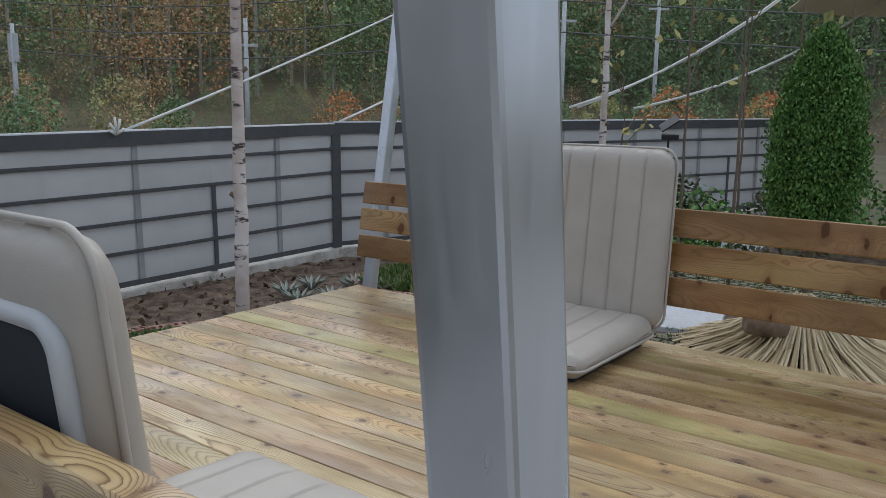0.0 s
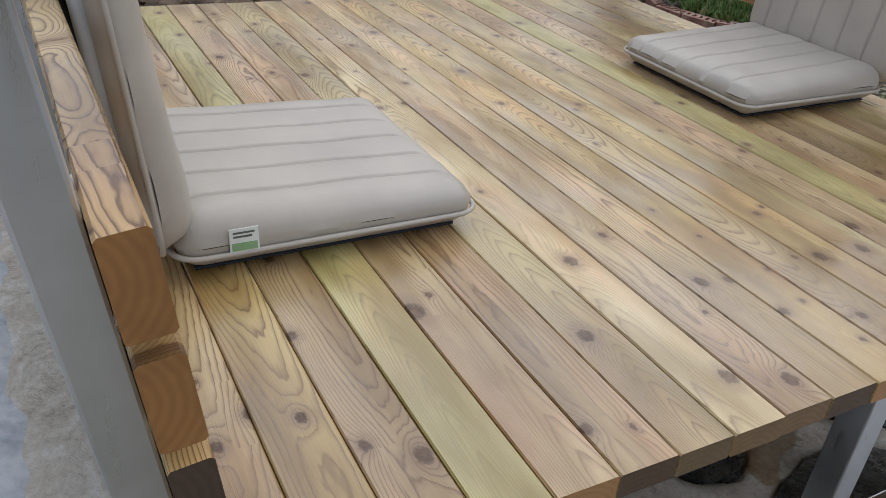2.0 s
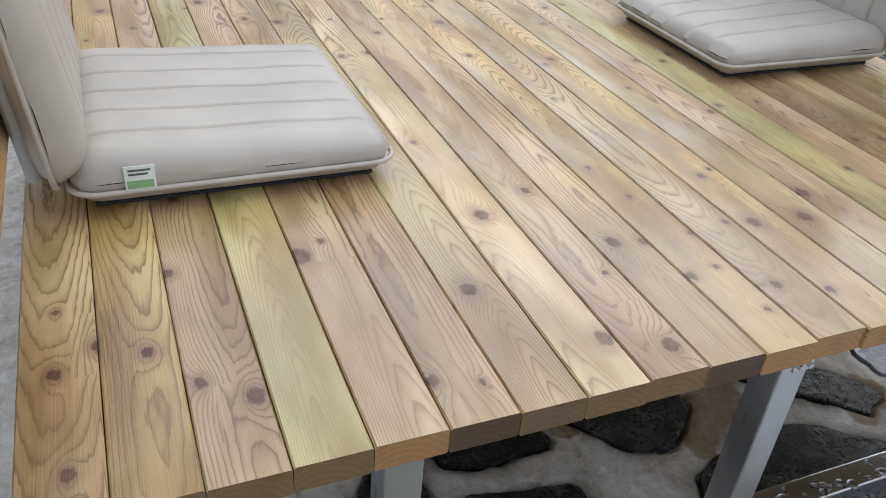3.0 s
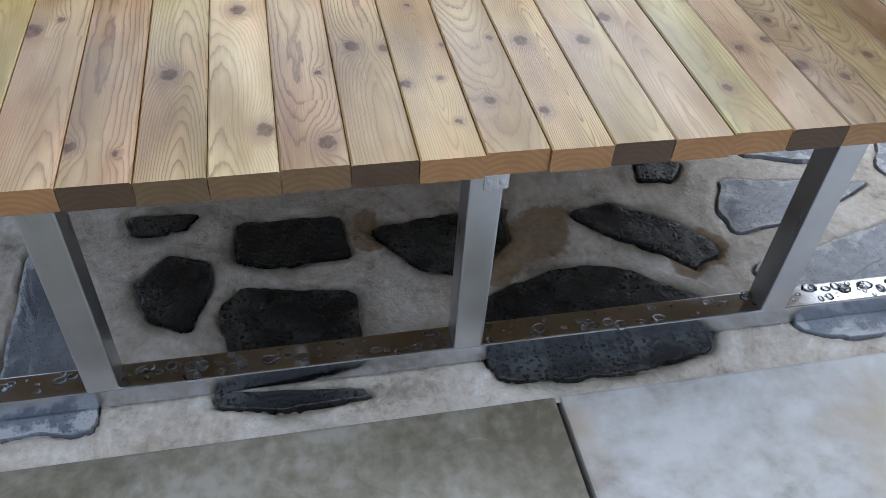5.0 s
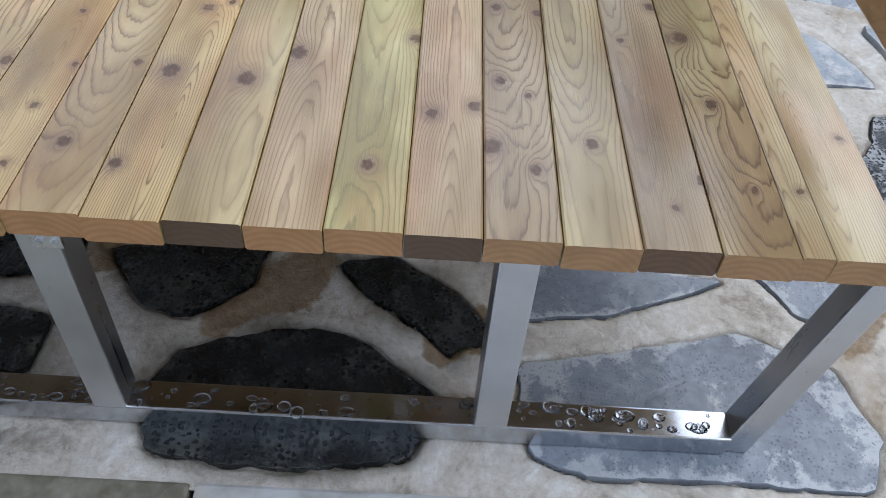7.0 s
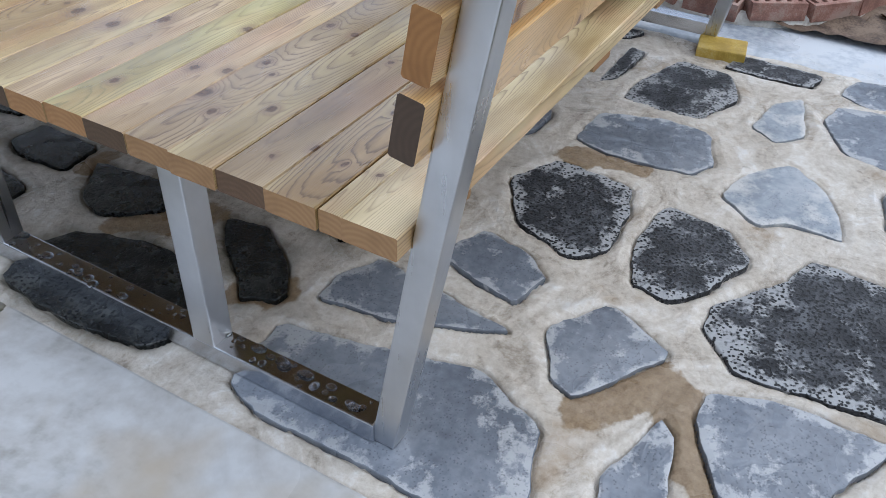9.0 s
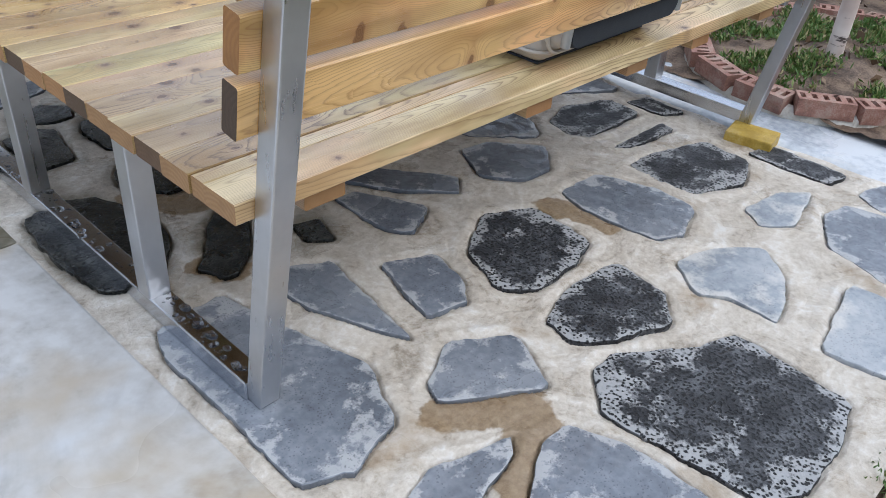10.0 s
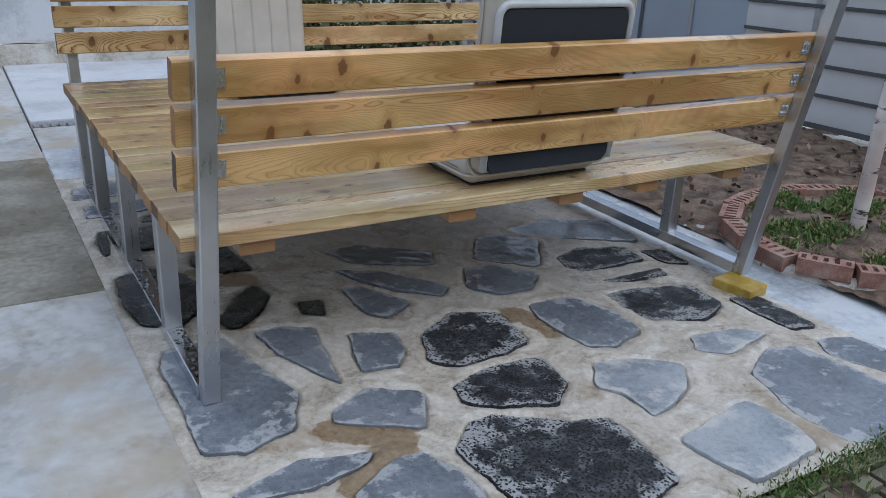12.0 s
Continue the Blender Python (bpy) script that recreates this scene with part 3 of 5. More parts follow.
def stone(kind, x, y, *corners):
    """A flat stone; its corners as (degrees, centimetres) from its middle."""
    pts = [Vector((math.cos(radians(a)) * r / 100, math.sin(radians(a)) * r / 100, 0)) for a, r in corners]
    # ease the corners once, then break the edges up
    eased = []
    for i, p in enumerate(pts):
        q, o = pts[(i + 1) % len(pts)], pts[i - 1]
        eased += [p.lerp(o, 0.08), p.lerp(q, 0.08)]
    rim = []
    for i, p in enumerate(eased):
        q = eased[(i + 1) % len(eased)]
        n = max(1, int((q - p).length / 0.014))
        rim += [p.lerp(q, k / n) for k in range(n)]
    for i, p in enumerate(rim):
        w = noise.noise((x * 31 + p.x * 22, y * 17 + p.y * 22, 1.7)) * 0.007 + noise.noise((x * 31 + p.x * 80, y * 17 + p.y * 80, 5.7)) * 0.004
        rim[i] = p * (1 + w / max(0.03, p.length))
    OUTLINES.append((x, y, [(math.atan2(p.y, p.x), p.length) for p in rim], kind == "wet"))
    bm = bmesh.new()
    lay = bm.verts.layers.float.new("rim")
    top = rng.uniform(0.002, 0.007)
    rings = []
    for s, z, w in ((1.0, -0.03, 0.0), (1.0, top - 0.002, 0.0), (0.992, top, 1.0), (0.9, top + 0.001, 0.85), (0.7, top + 0.001, 0.55), (0.4, top + 0.001, 0.1)):
        ring = []
        for p in rim:
            v = bm.verts.new((p.x * s, p.y * s, z + (0.002 * noise.noise((p.x * s * 30 + x, p.y * s * 30, y)) if z > 0 else 0)))
            v[lay] = w
            ring.append(v)
        rings.append(ring)
    n = len(rim)
    for r0, r1 in zip(rings, rings[1:]):
        for i in range(n):
            bm.faces.new((r0[i], r0[(i + 1) % n], r1[(i + 1) % n], r1[i]))
    bm.faces.new(rings[-1])
    part("stone", bm, STONE_MATS[kind], paving, {"wet": "wet black basalt stone", "black": "black pitted basalt stone", "grey": "blue-grey flat stone", "pale": "pale grey-blue stone with cement smears"}[kind], pose(x, y, ground_drop(x)))


stone("grey", -0.11, 1.91, (-128, 17), (-103, 31), (-71, 30), (-55, 23), (14, 13), (61, 28), (83, 29), (112, 26), (149, 19))
stone("grey", -0.37, 1.77, (-128, 13), (-85, 15), (-57, 17), (14, 7), (83, 15), (96, 24), (123, 9))
stone("grey", -0.56, 1.88, (-147, 12), (-75, 13), (-2, 7), (47, 13), (95, 12), (135, 9))
stone("grey", -0.44, 2.17, (-169, 14), (-91, 11), (-20, 13), (2, 14), (114, 14))
stone("black", -0.86, 1.93, (-150, 19), (-98, 17), (-29, 15), (23, 21), (50, 19), (98, 14), (144, 18))
stone("black", -0.82, 2.22, (-150, 18), (-70, 11), (-21, 17), (5, 18), (32, 14), (111, 15), (155, 15))
stone("black", -0.72, 2.57, (-158, 25), (-132, 18), (-81, 25), (-64, 27), (-37, 26), (7, 19), (44, 24), (66, 23), (110, 22), (139, 27))
stone("grey", -0.38, 2.52, (-166, 11), (-111, 15), (-81, 14), (-19, 17), (39, 12), (120, 21))
stone("grey", -0.16, 2.34, (-176, 18), (-81, 6), (-2, 17), (13, 14), (97, 5), (171, 15))
stone("grey", -1.25, 2.00, (-178, 14), (-114, 19), (-63, 20), (-33, 15), (16, 12), (54, 18), (83, 18), (136, 18))
stone("pale", -1.16, 2.37, (-174, 18), (-110, 13), (-65, 15), (-12, 15), (17, 10), (55, 18), (78, 14), (136, 12))
stone("pale", -1.60, 2.28, (-152, 10), (-39, 11), (2, 14), (47, 10), (172, 17))
stone("grey", -1.63, 2.63, (-164, 19), (-123, 27), (-98, 25), (-53, 21), (11, 20), (46, 26), (67, 27), (143, 25))
stone("pale", -1.21, 2.71, (-134, 19), (-25, 19), (11, 16), (44, 18), (138, 16), (175, 15))
stone("black", -1.64, 1.98, (-160, 20), (-78, 14), (-41, 21), (-6, 18), (28, 19), (98, 16), (150, 20))
stone("black", -1.68, 1.56, (-165, 19), (-92, 12), (-28, 16), (10, 18), (34, 16), (153, 19))
stone("black", -1.71, 1.76, (-171, 13), (-7, 17), (9, 12), (163, 12))
stone("black", -1.93, 2.18, (-123, 13), (-71, 15), (-10, 6), (71, 14), (113, 16))
stone("grey", -1.19, 1.60, (-108, 12), (-60, 15), (7, 15), (60, 13), (114, 13), (173, 16))
stone("grey", -1.38, 1.37, (-166, 19), (-102, 17), (-72, 16), (10, 18), (97, 19))
stone("grey", -0.84, 1.48, (-81, 11), (-49, 24), (-37, 16), (48, 6), (116, 18), (145, 18))
stone("grey", -0.91, 1.23, (-70, 14), (-34, 23), (11, 14), (128, 21), (166, 19))
stone("grey", -0.70, 1.59, (-93, 13), (-66, 15), (46, 9), (83, 12), (153, 12))
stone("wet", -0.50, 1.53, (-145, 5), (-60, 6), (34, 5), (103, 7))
stone("grey", -1.96, 2.51, (-127, 11), (-64, 13), (-9, 12), (74, 14), (144, 13))
stone("grey", -1.81, 1.25, (-171, 22), (-74, 16), (-25, 30), (-4, 25), (128, 29))
stone("black", -1.97, 1.63, (-134, 8), (-58, 10), (54, 8), (114, 11))
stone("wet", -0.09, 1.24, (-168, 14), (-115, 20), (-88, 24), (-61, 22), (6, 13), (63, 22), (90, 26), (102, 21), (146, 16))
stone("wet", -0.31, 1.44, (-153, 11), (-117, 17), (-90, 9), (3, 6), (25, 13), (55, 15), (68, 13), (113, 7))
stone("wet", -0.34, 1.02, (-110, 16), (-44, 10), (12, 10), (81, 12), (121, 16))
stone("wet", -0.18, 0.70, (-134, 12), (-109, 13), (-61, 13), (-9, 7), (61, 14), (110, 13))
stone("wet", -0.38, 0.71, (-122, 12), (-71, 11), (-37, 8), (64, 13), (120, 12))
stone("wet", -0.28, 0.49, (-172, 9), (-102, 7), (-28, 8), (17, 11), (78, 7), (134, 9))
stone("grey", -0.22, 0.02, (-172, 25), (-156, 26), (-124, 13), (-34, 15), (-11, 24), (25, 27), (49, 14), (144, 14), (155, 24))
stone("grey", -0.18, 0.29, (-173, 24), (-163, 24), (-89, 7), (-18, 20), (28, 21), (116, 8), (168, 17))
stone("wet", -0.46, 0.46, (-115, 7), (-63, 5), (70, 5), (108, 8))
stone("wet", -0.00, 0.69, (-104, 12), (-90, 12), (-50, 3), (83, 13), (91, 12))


def mortar_bed(x0, x1, y0, y1, step):
    """The mortar between the stones, with a worn groove along their rims."""
    nx, ny = round((x1 - x0) / step), round((y1 - y0) / step)
    xs, ys = np.linspace(x0, x1, nx + 1), np.linspace(y0, y1, ny + 1)
    X, Y = np.meshgrid(xs, ys, indexing="ij")
    Z = -0.035 * np.clip((-X - 1.2) / 0.8, 0, 1)
    for k, a, s in ((11, 0.0022, 0.3), (23, 0.0016, 1.9), (47, 0.0009, 4.1)):
        Z += a * np.sin(k * X + 2.1 * np.sin(k * 0.43 * Y + s)) * np.sin(k * 0.9 * Y + 1.7 * np.sin(k * 0.37 * X + s))
    damp = np.zeros_like(Z)
    mottle = 0.5 + 0.25 * np.sin(31 * X + 2 * np.sin(17 * Y)) + 0.25 * np.sin(27 * Y + 2.4 * np.sin(21 * X + 1))
    for x, y, rim, soaked in OUTLINES:
        reach = max(r for _, r in rim) + (0.16 if soaked else 0.04)
        i0, i1 = np.searchsorted(xs, (x - reach, x + reach))
        j0, j1 = np.searchsorted(ys, (y - reach, y + reach))
        if i1 <= i0 or j1 <= j0:
            continue
        U, V = X[i0:i1, j0:j1] - x, Y[i0:i1, j0:j1] - y
        order = sorted(rim)
        ang, rad = np.array([a for a, _ in order]), np.array([r for _, r in order])
        T = np.arctan2(V, U)
        D = np.hypot(U, V) - np.interp(T, ang, rad, period=math.tau)
        wear = 0.5 + 0.5 * np.sin(3 * T + x * 9) * np.sin(5 * T + y * 7)
        Z[i0:i1, j0:j1] -= (0.006 + 0.016 * wear) * np.exp(-((D - 0.0015) / 0.0036) ** 2) - 0.003 * np.exp(-((D - 0.03) / 0.014) ** 2)
        Z[i0:i1, j0:j1] -= 0.02 * np.clip(-D / 0.006 - 0.5, 0, 1)
        if soaked:
            damp[i0:i1, j0:j1] = np.maximum(damp[i0:i1, j0:j1], np.exp(-(np.maximum(D, 0) / (0.012 + 0.04 * mottle[i0:i1, j0:j1])) ** 2))
    rust = np.zeros_like(Z)
    for chain in SILT:
        for (ax, ay, ar), (bx, by, br) in zip(chain, chain[1:]):
            f = np.clip(((X - ax) * (bx - ax) + (Y - ay) * (by - ay)) / ((bx - ax) ** 2 + (by - ay) ** 2), 0, 1)
            reach = ar + (br - ar) * f
            D = np.hypot(X - ax - (bx - ax) * f, Y - ay - (by - ay) * f) / reach
            rust = np.maximum(rust, np.clip(1.6 - D - 0.5 * mottle, 0, 1))
    verts = np.stack([X, Y, Z], -1).reshape(-1, 3)
    idx = np.arange((nx + 1) * (ny + 1)).reshape(nx + 1, ny + 1)
    quads = np.stack([idx[:-1, :-1], idx[1:, :-1], idx[1:, 1:], idx[:-1, 1:]], -1).reshape(-1, 4)
    me = bpy.data.meshes.new("mortar_bed")
    me.from_pydata(verts.tolist(), [], quads.tolist())
    me.polygons.foreach_set("use_smooth", [True] * len(me.polygons))
    me.attributes.new("damp", "FLOAT", "POINT").data.foreach_set("value", damp.ravel().astype(np.float32))
    me.attributes.new("rust", "FLOAT", "POINT").data.foreach_set("value", rust.ravel().astype(np.float32))
    me.materials.append(M_MORTAR)
    part("mortar_bed", me, None, paving, "wet beige mortar with rusty stains")


# rusty silt left in low places, as chains of (x, y, reach)
SILT = [[(-1.07, 1.86, 0.05), (-1.09, 1.93, 0.06), (-1.11, 2.02, 0.04)],
        [(-0.29, 2.20, 0.05), (-0.36, 2.24, 0.065), (-0.41, 2.29, 0.06), (-0.36, 2.36, 0.06), (-0.27, 2.41, 0.06)],
        [(-0.20, 1.49, 0.04), (-0.25, 1.55, 0.05)],
        [(-0.25, 1.11, 0.04), (-0.31, 1.18, 0.06), (-0.38, 1.25, 0.05)],
        [(-0.42, 0.86, 0.04), (-0.36, 0.87, 0.03)]]
mortar_bed(-2.32, 0.075, -0.75, 2.87, 0.0052)


# ---- timber platform ----
DECK_Z, THICK, DEPTH = 0.481, 0.038, 2.09
platform = thing("timber_platform", "low timber daybed platform with slatted backrests on steel frames", "platform")


def board(length, width, thick, b=0.003, axis=0):
    """A sawn board along x with eased edges; its ends take the second material."""
    bm = bmesh.new()
    w, t = width / 2, thick / 2
    prof = [(-w + b, -t), (w - b, -t), (w, -t + b), (w, t - b), (w - b, t), (-w + b, t), (-w, t - b), (-w, -t + b)]
    ends = [[bm.verts.new((s * length / 2, y, z) if axis == 0 else (y, s * length / 2, z)) for y, z in prof] for s in (-1, 1)]
    for i in range(8):
        q = (i + 1) % 8
        bm.faces.new((ends[0][i], ends[0][q], ends[1][q], ends[1][i]))
    for f in (bm.faces.new(ends[0]), bm.faces.new(ends[1])):
        f.material_index = 1
    bmesh.ops.recalc_face_normals(bm, faces=bm.faces)
    return bm


KNOTS = {}
deck_rng = random.Random(31)


def knots(k, *places):
    """Knots of plank k: centimetres along, millimetres across, millimetres of radius."""
    KNOTS[k] = [(x / 100, y / 1000, r / 1000) for x, y, r in places]
    x = -1.0
    while x > -1.95:
        x -= deck_rng.uniform(0.16, 0.5)
        if all(abs(x - q[0]) > 0.12 for q in KNOTS[k]):
            KNOTS[k].append((x, deck_rng.uniform(-0.034, 0.034), deck_rng.choice((0.005, 0.008, 0.008, 0.011))))


knots(0, (-34, -2, 5), (-26, 44, 8), (-22, -4, 8), (-6, 8, 8))
knots(1, (-23, 10, 8))
knots(2, (-125, 15, 5), (-59, -9, 8), (-39, -39, 8), (-16, -27, 8), (-12, 29, 12))
knots(3, (-153, 38, 5))
knots(4, (-140, 16, 5), (-41, 3, 5), (-38, -36, 17))
knots(5, (-8, -36, 8), (-6, 21, 5))
knots(6, (-24, -10, 12))
knots(7, (-167, 22, 5), (-139, 17, 5), (-115, 40, 8), (-114, -25, 8), (-69, -16, 5), (-42, 0, 12), (-9, 30, 12))
knots(8, (-47, 16, 8), (-22, 22, 5), (-5, 19, 12))
knots(9, (-29, -11, 12), (-28, 37, 8))
knots(10, (-180, 26, 5), (-155, 35, 5), (-146, 27, 5), (-109, 0, 8), (-52, -10, 5), (-41, 5, 5), (-28, 38, 5), (-19, 18, 5), (-18, -34, 8), (-8, 24, 5))
knots(11, (-81, -12, 5), (-29, 28, 5), (-12, -12, 8))
knots(12, (-103, 6, 8), (-100, -22, 8), (-46, 31, 5), (-44, 0, 8), (-28, -14, 12), (-9, -30, 8))
knots(13, (-159, 18, 8), (-83, 6, 5), (-27, -2, 12))
knots(14, (-186, -42, 5), (-159, -18, 8), (-98, 36, 8), (-68, 28, 8), (-34, -32, 12))
knots(15, (-96, 10, 8), (-70, -25, 8), (-39, 38, 8), (-11, -5, 8))
knots(16, (-148, 15, 5), (-145, -19, 5), (-100, -36, 8), (-70, -11, 5), (-24, 34, 8), (-22, -21, 8))
knots(17, (-49, -23, 8), (-48, 38, 8), (-30, -21, 8), (-27, 16, 5), (-16, -34, 12), (-12, 18, 8))
knots(18, (-18, 3, 8))
knots(19, (-52, 36, 8), (-42, -21, 5), (-12, 44, 8), (-7, 2, 5))
knots(20, (-152, -24, 5), (-44, -20, 12), (-28, -5, 8), (-11, 15, 5))
knots(21, (-11, 7, 5))
knots(22, (-22, 23, 5))


def deck_plank(k, width, mats):
    """A plank along x, sliced so that every stretch of it can carry the knot nearest to it."""
    bm = bmesh.new()
    lay = bm.loops.layers.float_vector.new("knot_at")
    w, t, b, n = width / 2, THICK / 2, 0.0022, 70
    prof = [(-w + b, -t), (w - b, -t), (w, -t + b), (w, t - b), (w - b, t), (w * 0.33, t), (-w * 0.33, t), (-w + b, t), (-w, t - b), (-w, -t + b)]
    rings = [[bm.verts.new((-DEPTH / 2 + DEPTH * i / n, y, z)) for y, z in prof] for i in range(n + 1)]
    here = [(x + DEPTH / 2, y, r) for x, y, r in KNOTS[k]]
    for r0, r1 in zip(rings, rings[1:]):
        for i in range(len(prof)):
            q = (i + 1) % len(prof)
            f = bm.faces.new((r0[i], r0[q], r1[q], r1[i]))
            c = f.calc_center_median()
            near = min(here, key=lambda a: math.hypot((a[0] - c.x) * 0.5, a[1] - c.y) / a[2] ** 0.5)
            for corner in f.loops:
                corner[lay] = (corner.vert.co.x - near[0], corner.vert.co.y - near[1], near[2])
    for f in (bm.faces.new(rings[0]), bm.faces.new(rings[-1])):
        f.material_index = 1
    bmesh.ops.recalc_face_normals(bm, faces=bm.faces)
    return mesh_of(bm, "plank", mats)


BOARD_TINT = {1: "gold", 2: "pink", 3: "green", 4: "pink", 5: "pink", 6: "olive", 7: "pale", 8: "pink", 10: "gold", 12: "gold", 13: "olive", 14: "pink", 15: "green", 16: "pink", 17: "brown", 18: "olive", 19: "brown", 20: "olive", 21: "pale", 22: "pale"}
BOARD_END = {k: "brown" for k in (5, 9, 13, 16, 19)} | {k: "olive" for k in (0, 1, 2, 3, 6, 7, 8)}
for k in range(23):
    y, wide = (0.089 * k + 0.0445, 0.0875) if k < 21 else ((1.889, 0.0378) if k == 21 else (1.952, 0.0875))
    me = deck_plank(k, wide, [M_BOARD[BOARD_TINT[k]] if k in BOARD_TINT else M_DECK, M_ENDS[BOARD_END[k] if k in BOARD_END else "orange"]])
    part("plank", me, None, platform, "", pose(-DEPTH / 2 + rng.uniform(-0.003, 0.002), y, DECK_Z - THICK / 2 + rng.uniform(-0.0012, 0.0006), rng.uniform(-0.25, 0.25), 0, 0))
joist = mesh_of(board(1.96, 0.089, 0.036, 0.003, 1), "joist", [M_JOIST, M_END])
for x in (-0.187, -0.775, -1.16, -1.47, -1.86):
    part("joist", joist, None, platform, "", pose(x, 1.0, DECK_Z - THICK - 0.0185))

# steel end frames: foot bar, legs, leaning posts
LEANS = (-0.125, 0.168)
POST = 0.0445


def hollow(bm, w, z0, z1, m=None):
    box(bm, (-w / 2, -w / 2, z0), (w / 2, w / 2, z1), m, 0.0035)
    return bm


leg = mesh_of(hollow(bmesh.new(), 0.05, 0.046, DECK_Z - THICK - 0.0005), "leg", M_STEEL)
for xf, lift in ((-0.052, 0.0), (-2.045, -0.004)):
    bar = part("foot_bar", box_mesh((xf - 0.025, 0.03, 0.006 + lift), (xf + 0.025, 1.93, 0.05 + lift), 0.003), M_BAR, platform, "wet brushed steel foot bar")
    if xf > -1:
        beads = bmesh.new()
        for _ in range(250):
            r = rng.choice((0.003, 0.0035, 0.005, 0.007, 0.0105)) * rng.uniform(0.7, 1.15)
            m = pose(xf + rng.uniform(-0.018, 0.018), rng.uniform(0.06, 1.9), 0.0492 + lift) @ Matrix.Diagonal((r, r * rng.uniform(0.8, 1.6), r * 0.46, 1))
            bmesh.ops.create_uvsphere(beads, u_segments=8, v_segments=5, radius=1, matrix=m)
        wm, wnt, wb = material("water", 0.02)
        wb.inputs["Transmission Weight"].default_value, wb.inputs["IOR"].default_value = 1.0, 1.33
        part("water_drops", beads, wm, bar, "clear water drops", None, True, "stuff")
    for y in (0.403, 0.992, 1.562):
        part("leg", leg, None, platform, "", pose(xf, y, lift))
    part("top_bar", box_mesh((xf - 0.02, 0.03, 0.405), (xf + 0.005, 1.96, 0.4425), 0.002), M_STEEL, platform) if xf < -1 else None
    for side in (0, 1):
        y0 = 0.022 if side == 0 else 1.943
        s = -1 if side == 0 else 1
        shear = Matrix.Identity(4)
        shear[1][2] = LEANS[side]
        bm = hollow(bmesh.new(), POST, 0.006 + lift, 2.15)
        bmesh.ops.transform(bm, matrix=shear, verts=bm.verts)
        part("post", bm, M_STEEL, platform, "leaning square brushed steel post", pose(xf - 0.003, y0, 0))

# backrest rails, fixed to the inside of the posts
RAIL_L = 2.085
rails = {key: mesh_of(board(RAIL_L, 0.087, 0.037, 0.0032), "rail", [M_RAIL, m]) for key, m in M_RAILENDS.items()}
pale_rails = {key: mesh_of(board(RAIL_L, 0.087, 0.037, 0.0032), "rail", [M_RAIL_PALE, m]) for key, m in M_RAILENDS.items()}
plate = bmesh.new()
box(plate, (-0.018, -0.0015, -0.022), (0.018, 0.0015, 0.022), None, 0.001)
for dz in (-0.011, 0.011):
    for dx in (-0.009, 0.009):
        bmesh.ops.create_cone(plate, cap_ends=True, segments=8, radius1=0.0045, radius2=0.0045, depth=0.007, matrix=pose(dx, 0.003, dz, 90))
plate_mesh = mesh_of(plate, "bracket", M_BOLT)
for side in (0, 1):
    s = -1 if side == 0 else 1
    for z, cut in zip((0.852, 0.748, 0.643), (("orange", "orange", "dark"), ("tan", "orange", "dark"))[side]):
        tilt = math.degrees(math.atan(abs(LEANS[side])))
        inner = (0.022 if side == 0 else 1.943) + LEANS[side] * z - s * POST / 2
        y = inner - s * 0.0195
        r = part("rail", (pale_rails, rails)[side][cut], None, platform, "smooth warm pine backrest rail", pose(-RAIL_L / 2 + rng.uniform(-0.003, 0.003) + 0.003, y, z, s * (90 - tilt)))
        for xf in (-0.052 - 0.038, -2.045 + 0.045):
            part("bracket", plate_mesh, None, platform, "zinc bracket with bolts", pose(xf, y + s * 0.0205, z, 0 - s * tilt, 0, 0 if s > 0 else 180))
part("bracket", plate_mesh, None, platform, "zinc bracket with bolts", pose(-0.026, 1.005, 0.42, 0, 0, -90))

# ---- floor chairs ----


def cushion(sx, sy, t, channels, seed, k=0.12, taper=0.0, rear=1.0):
    """A padded slab with stitched channels along y and a rounded rim."""
    bm = bmesh.new()
    nx, ny = 132, 36
    r = random.Random(seed)
    rows = []
    for side in (1, -1):
        g = []
        for i in range(nx + 1):
            line = []
            for j in range(ny + 1):
                u, v = 2 * i / nx - 1, 2 * j / ny - 1
                # rounded-square footprint
                x, y = u * sx / 2, v * sy / 2
                c = max(0.0, abs(u) - (1 - k)) / k, max(0.0, abs(v) - (1 - k)) / k
                ln = math.hypot(*c)
                if ln > 0 and min(c) > 0:
                    q = max(c) / ln
                    x = math.copysign(sx / 2 * (1 - k + k * c[0] * q), u)
                    y = math.copysign(sy / 2 * (1 - k + k * c[1] * q), v)
                e = max(abs(u), abs(v))
                edge = math.sqrt(max(0.0, 1 - max(0.0, (e - 0.72) / 0.28) ** 2.4))
                z = t / 2 * edge * (1 - taper * (v + 1) / 2 if side > 0 else rear)
                if side > 0:
                    ph = (u * channels / 2 + channels * 0.5)
                    dist = abs(ph - round(ph))
                    if 0 < round(ph) < channels and abs(v) < 0.93:
                        z -= 0.0075 * math.exp(-(dist / 0.035) ** 2) * min(1, (0.93 - abs(v)) * 12)
                    z += 0.0012 * math.sin(min(1, dist * 2) * math.pi / 2) + 0.003 * noise.noise((x * 9, y * 9, seed))
                line.append(bm.verts.new((x, y, side * z)))
            g.append(line)
        rows.append(g)
    for s, g in zip((1, -1), rows):
        for i in range(nx):
            for j in range(ny):
                q = (g[i][j], g[i + 1][j], g[i + 1][j + 1], g[i][j + 1])
                bm.faces.new(q if s > 0 else tuple(reversed(q)))
    bmesh.ops.remove_doubles(bm, verts=bm.verts, dist=0.0008)
    return bm


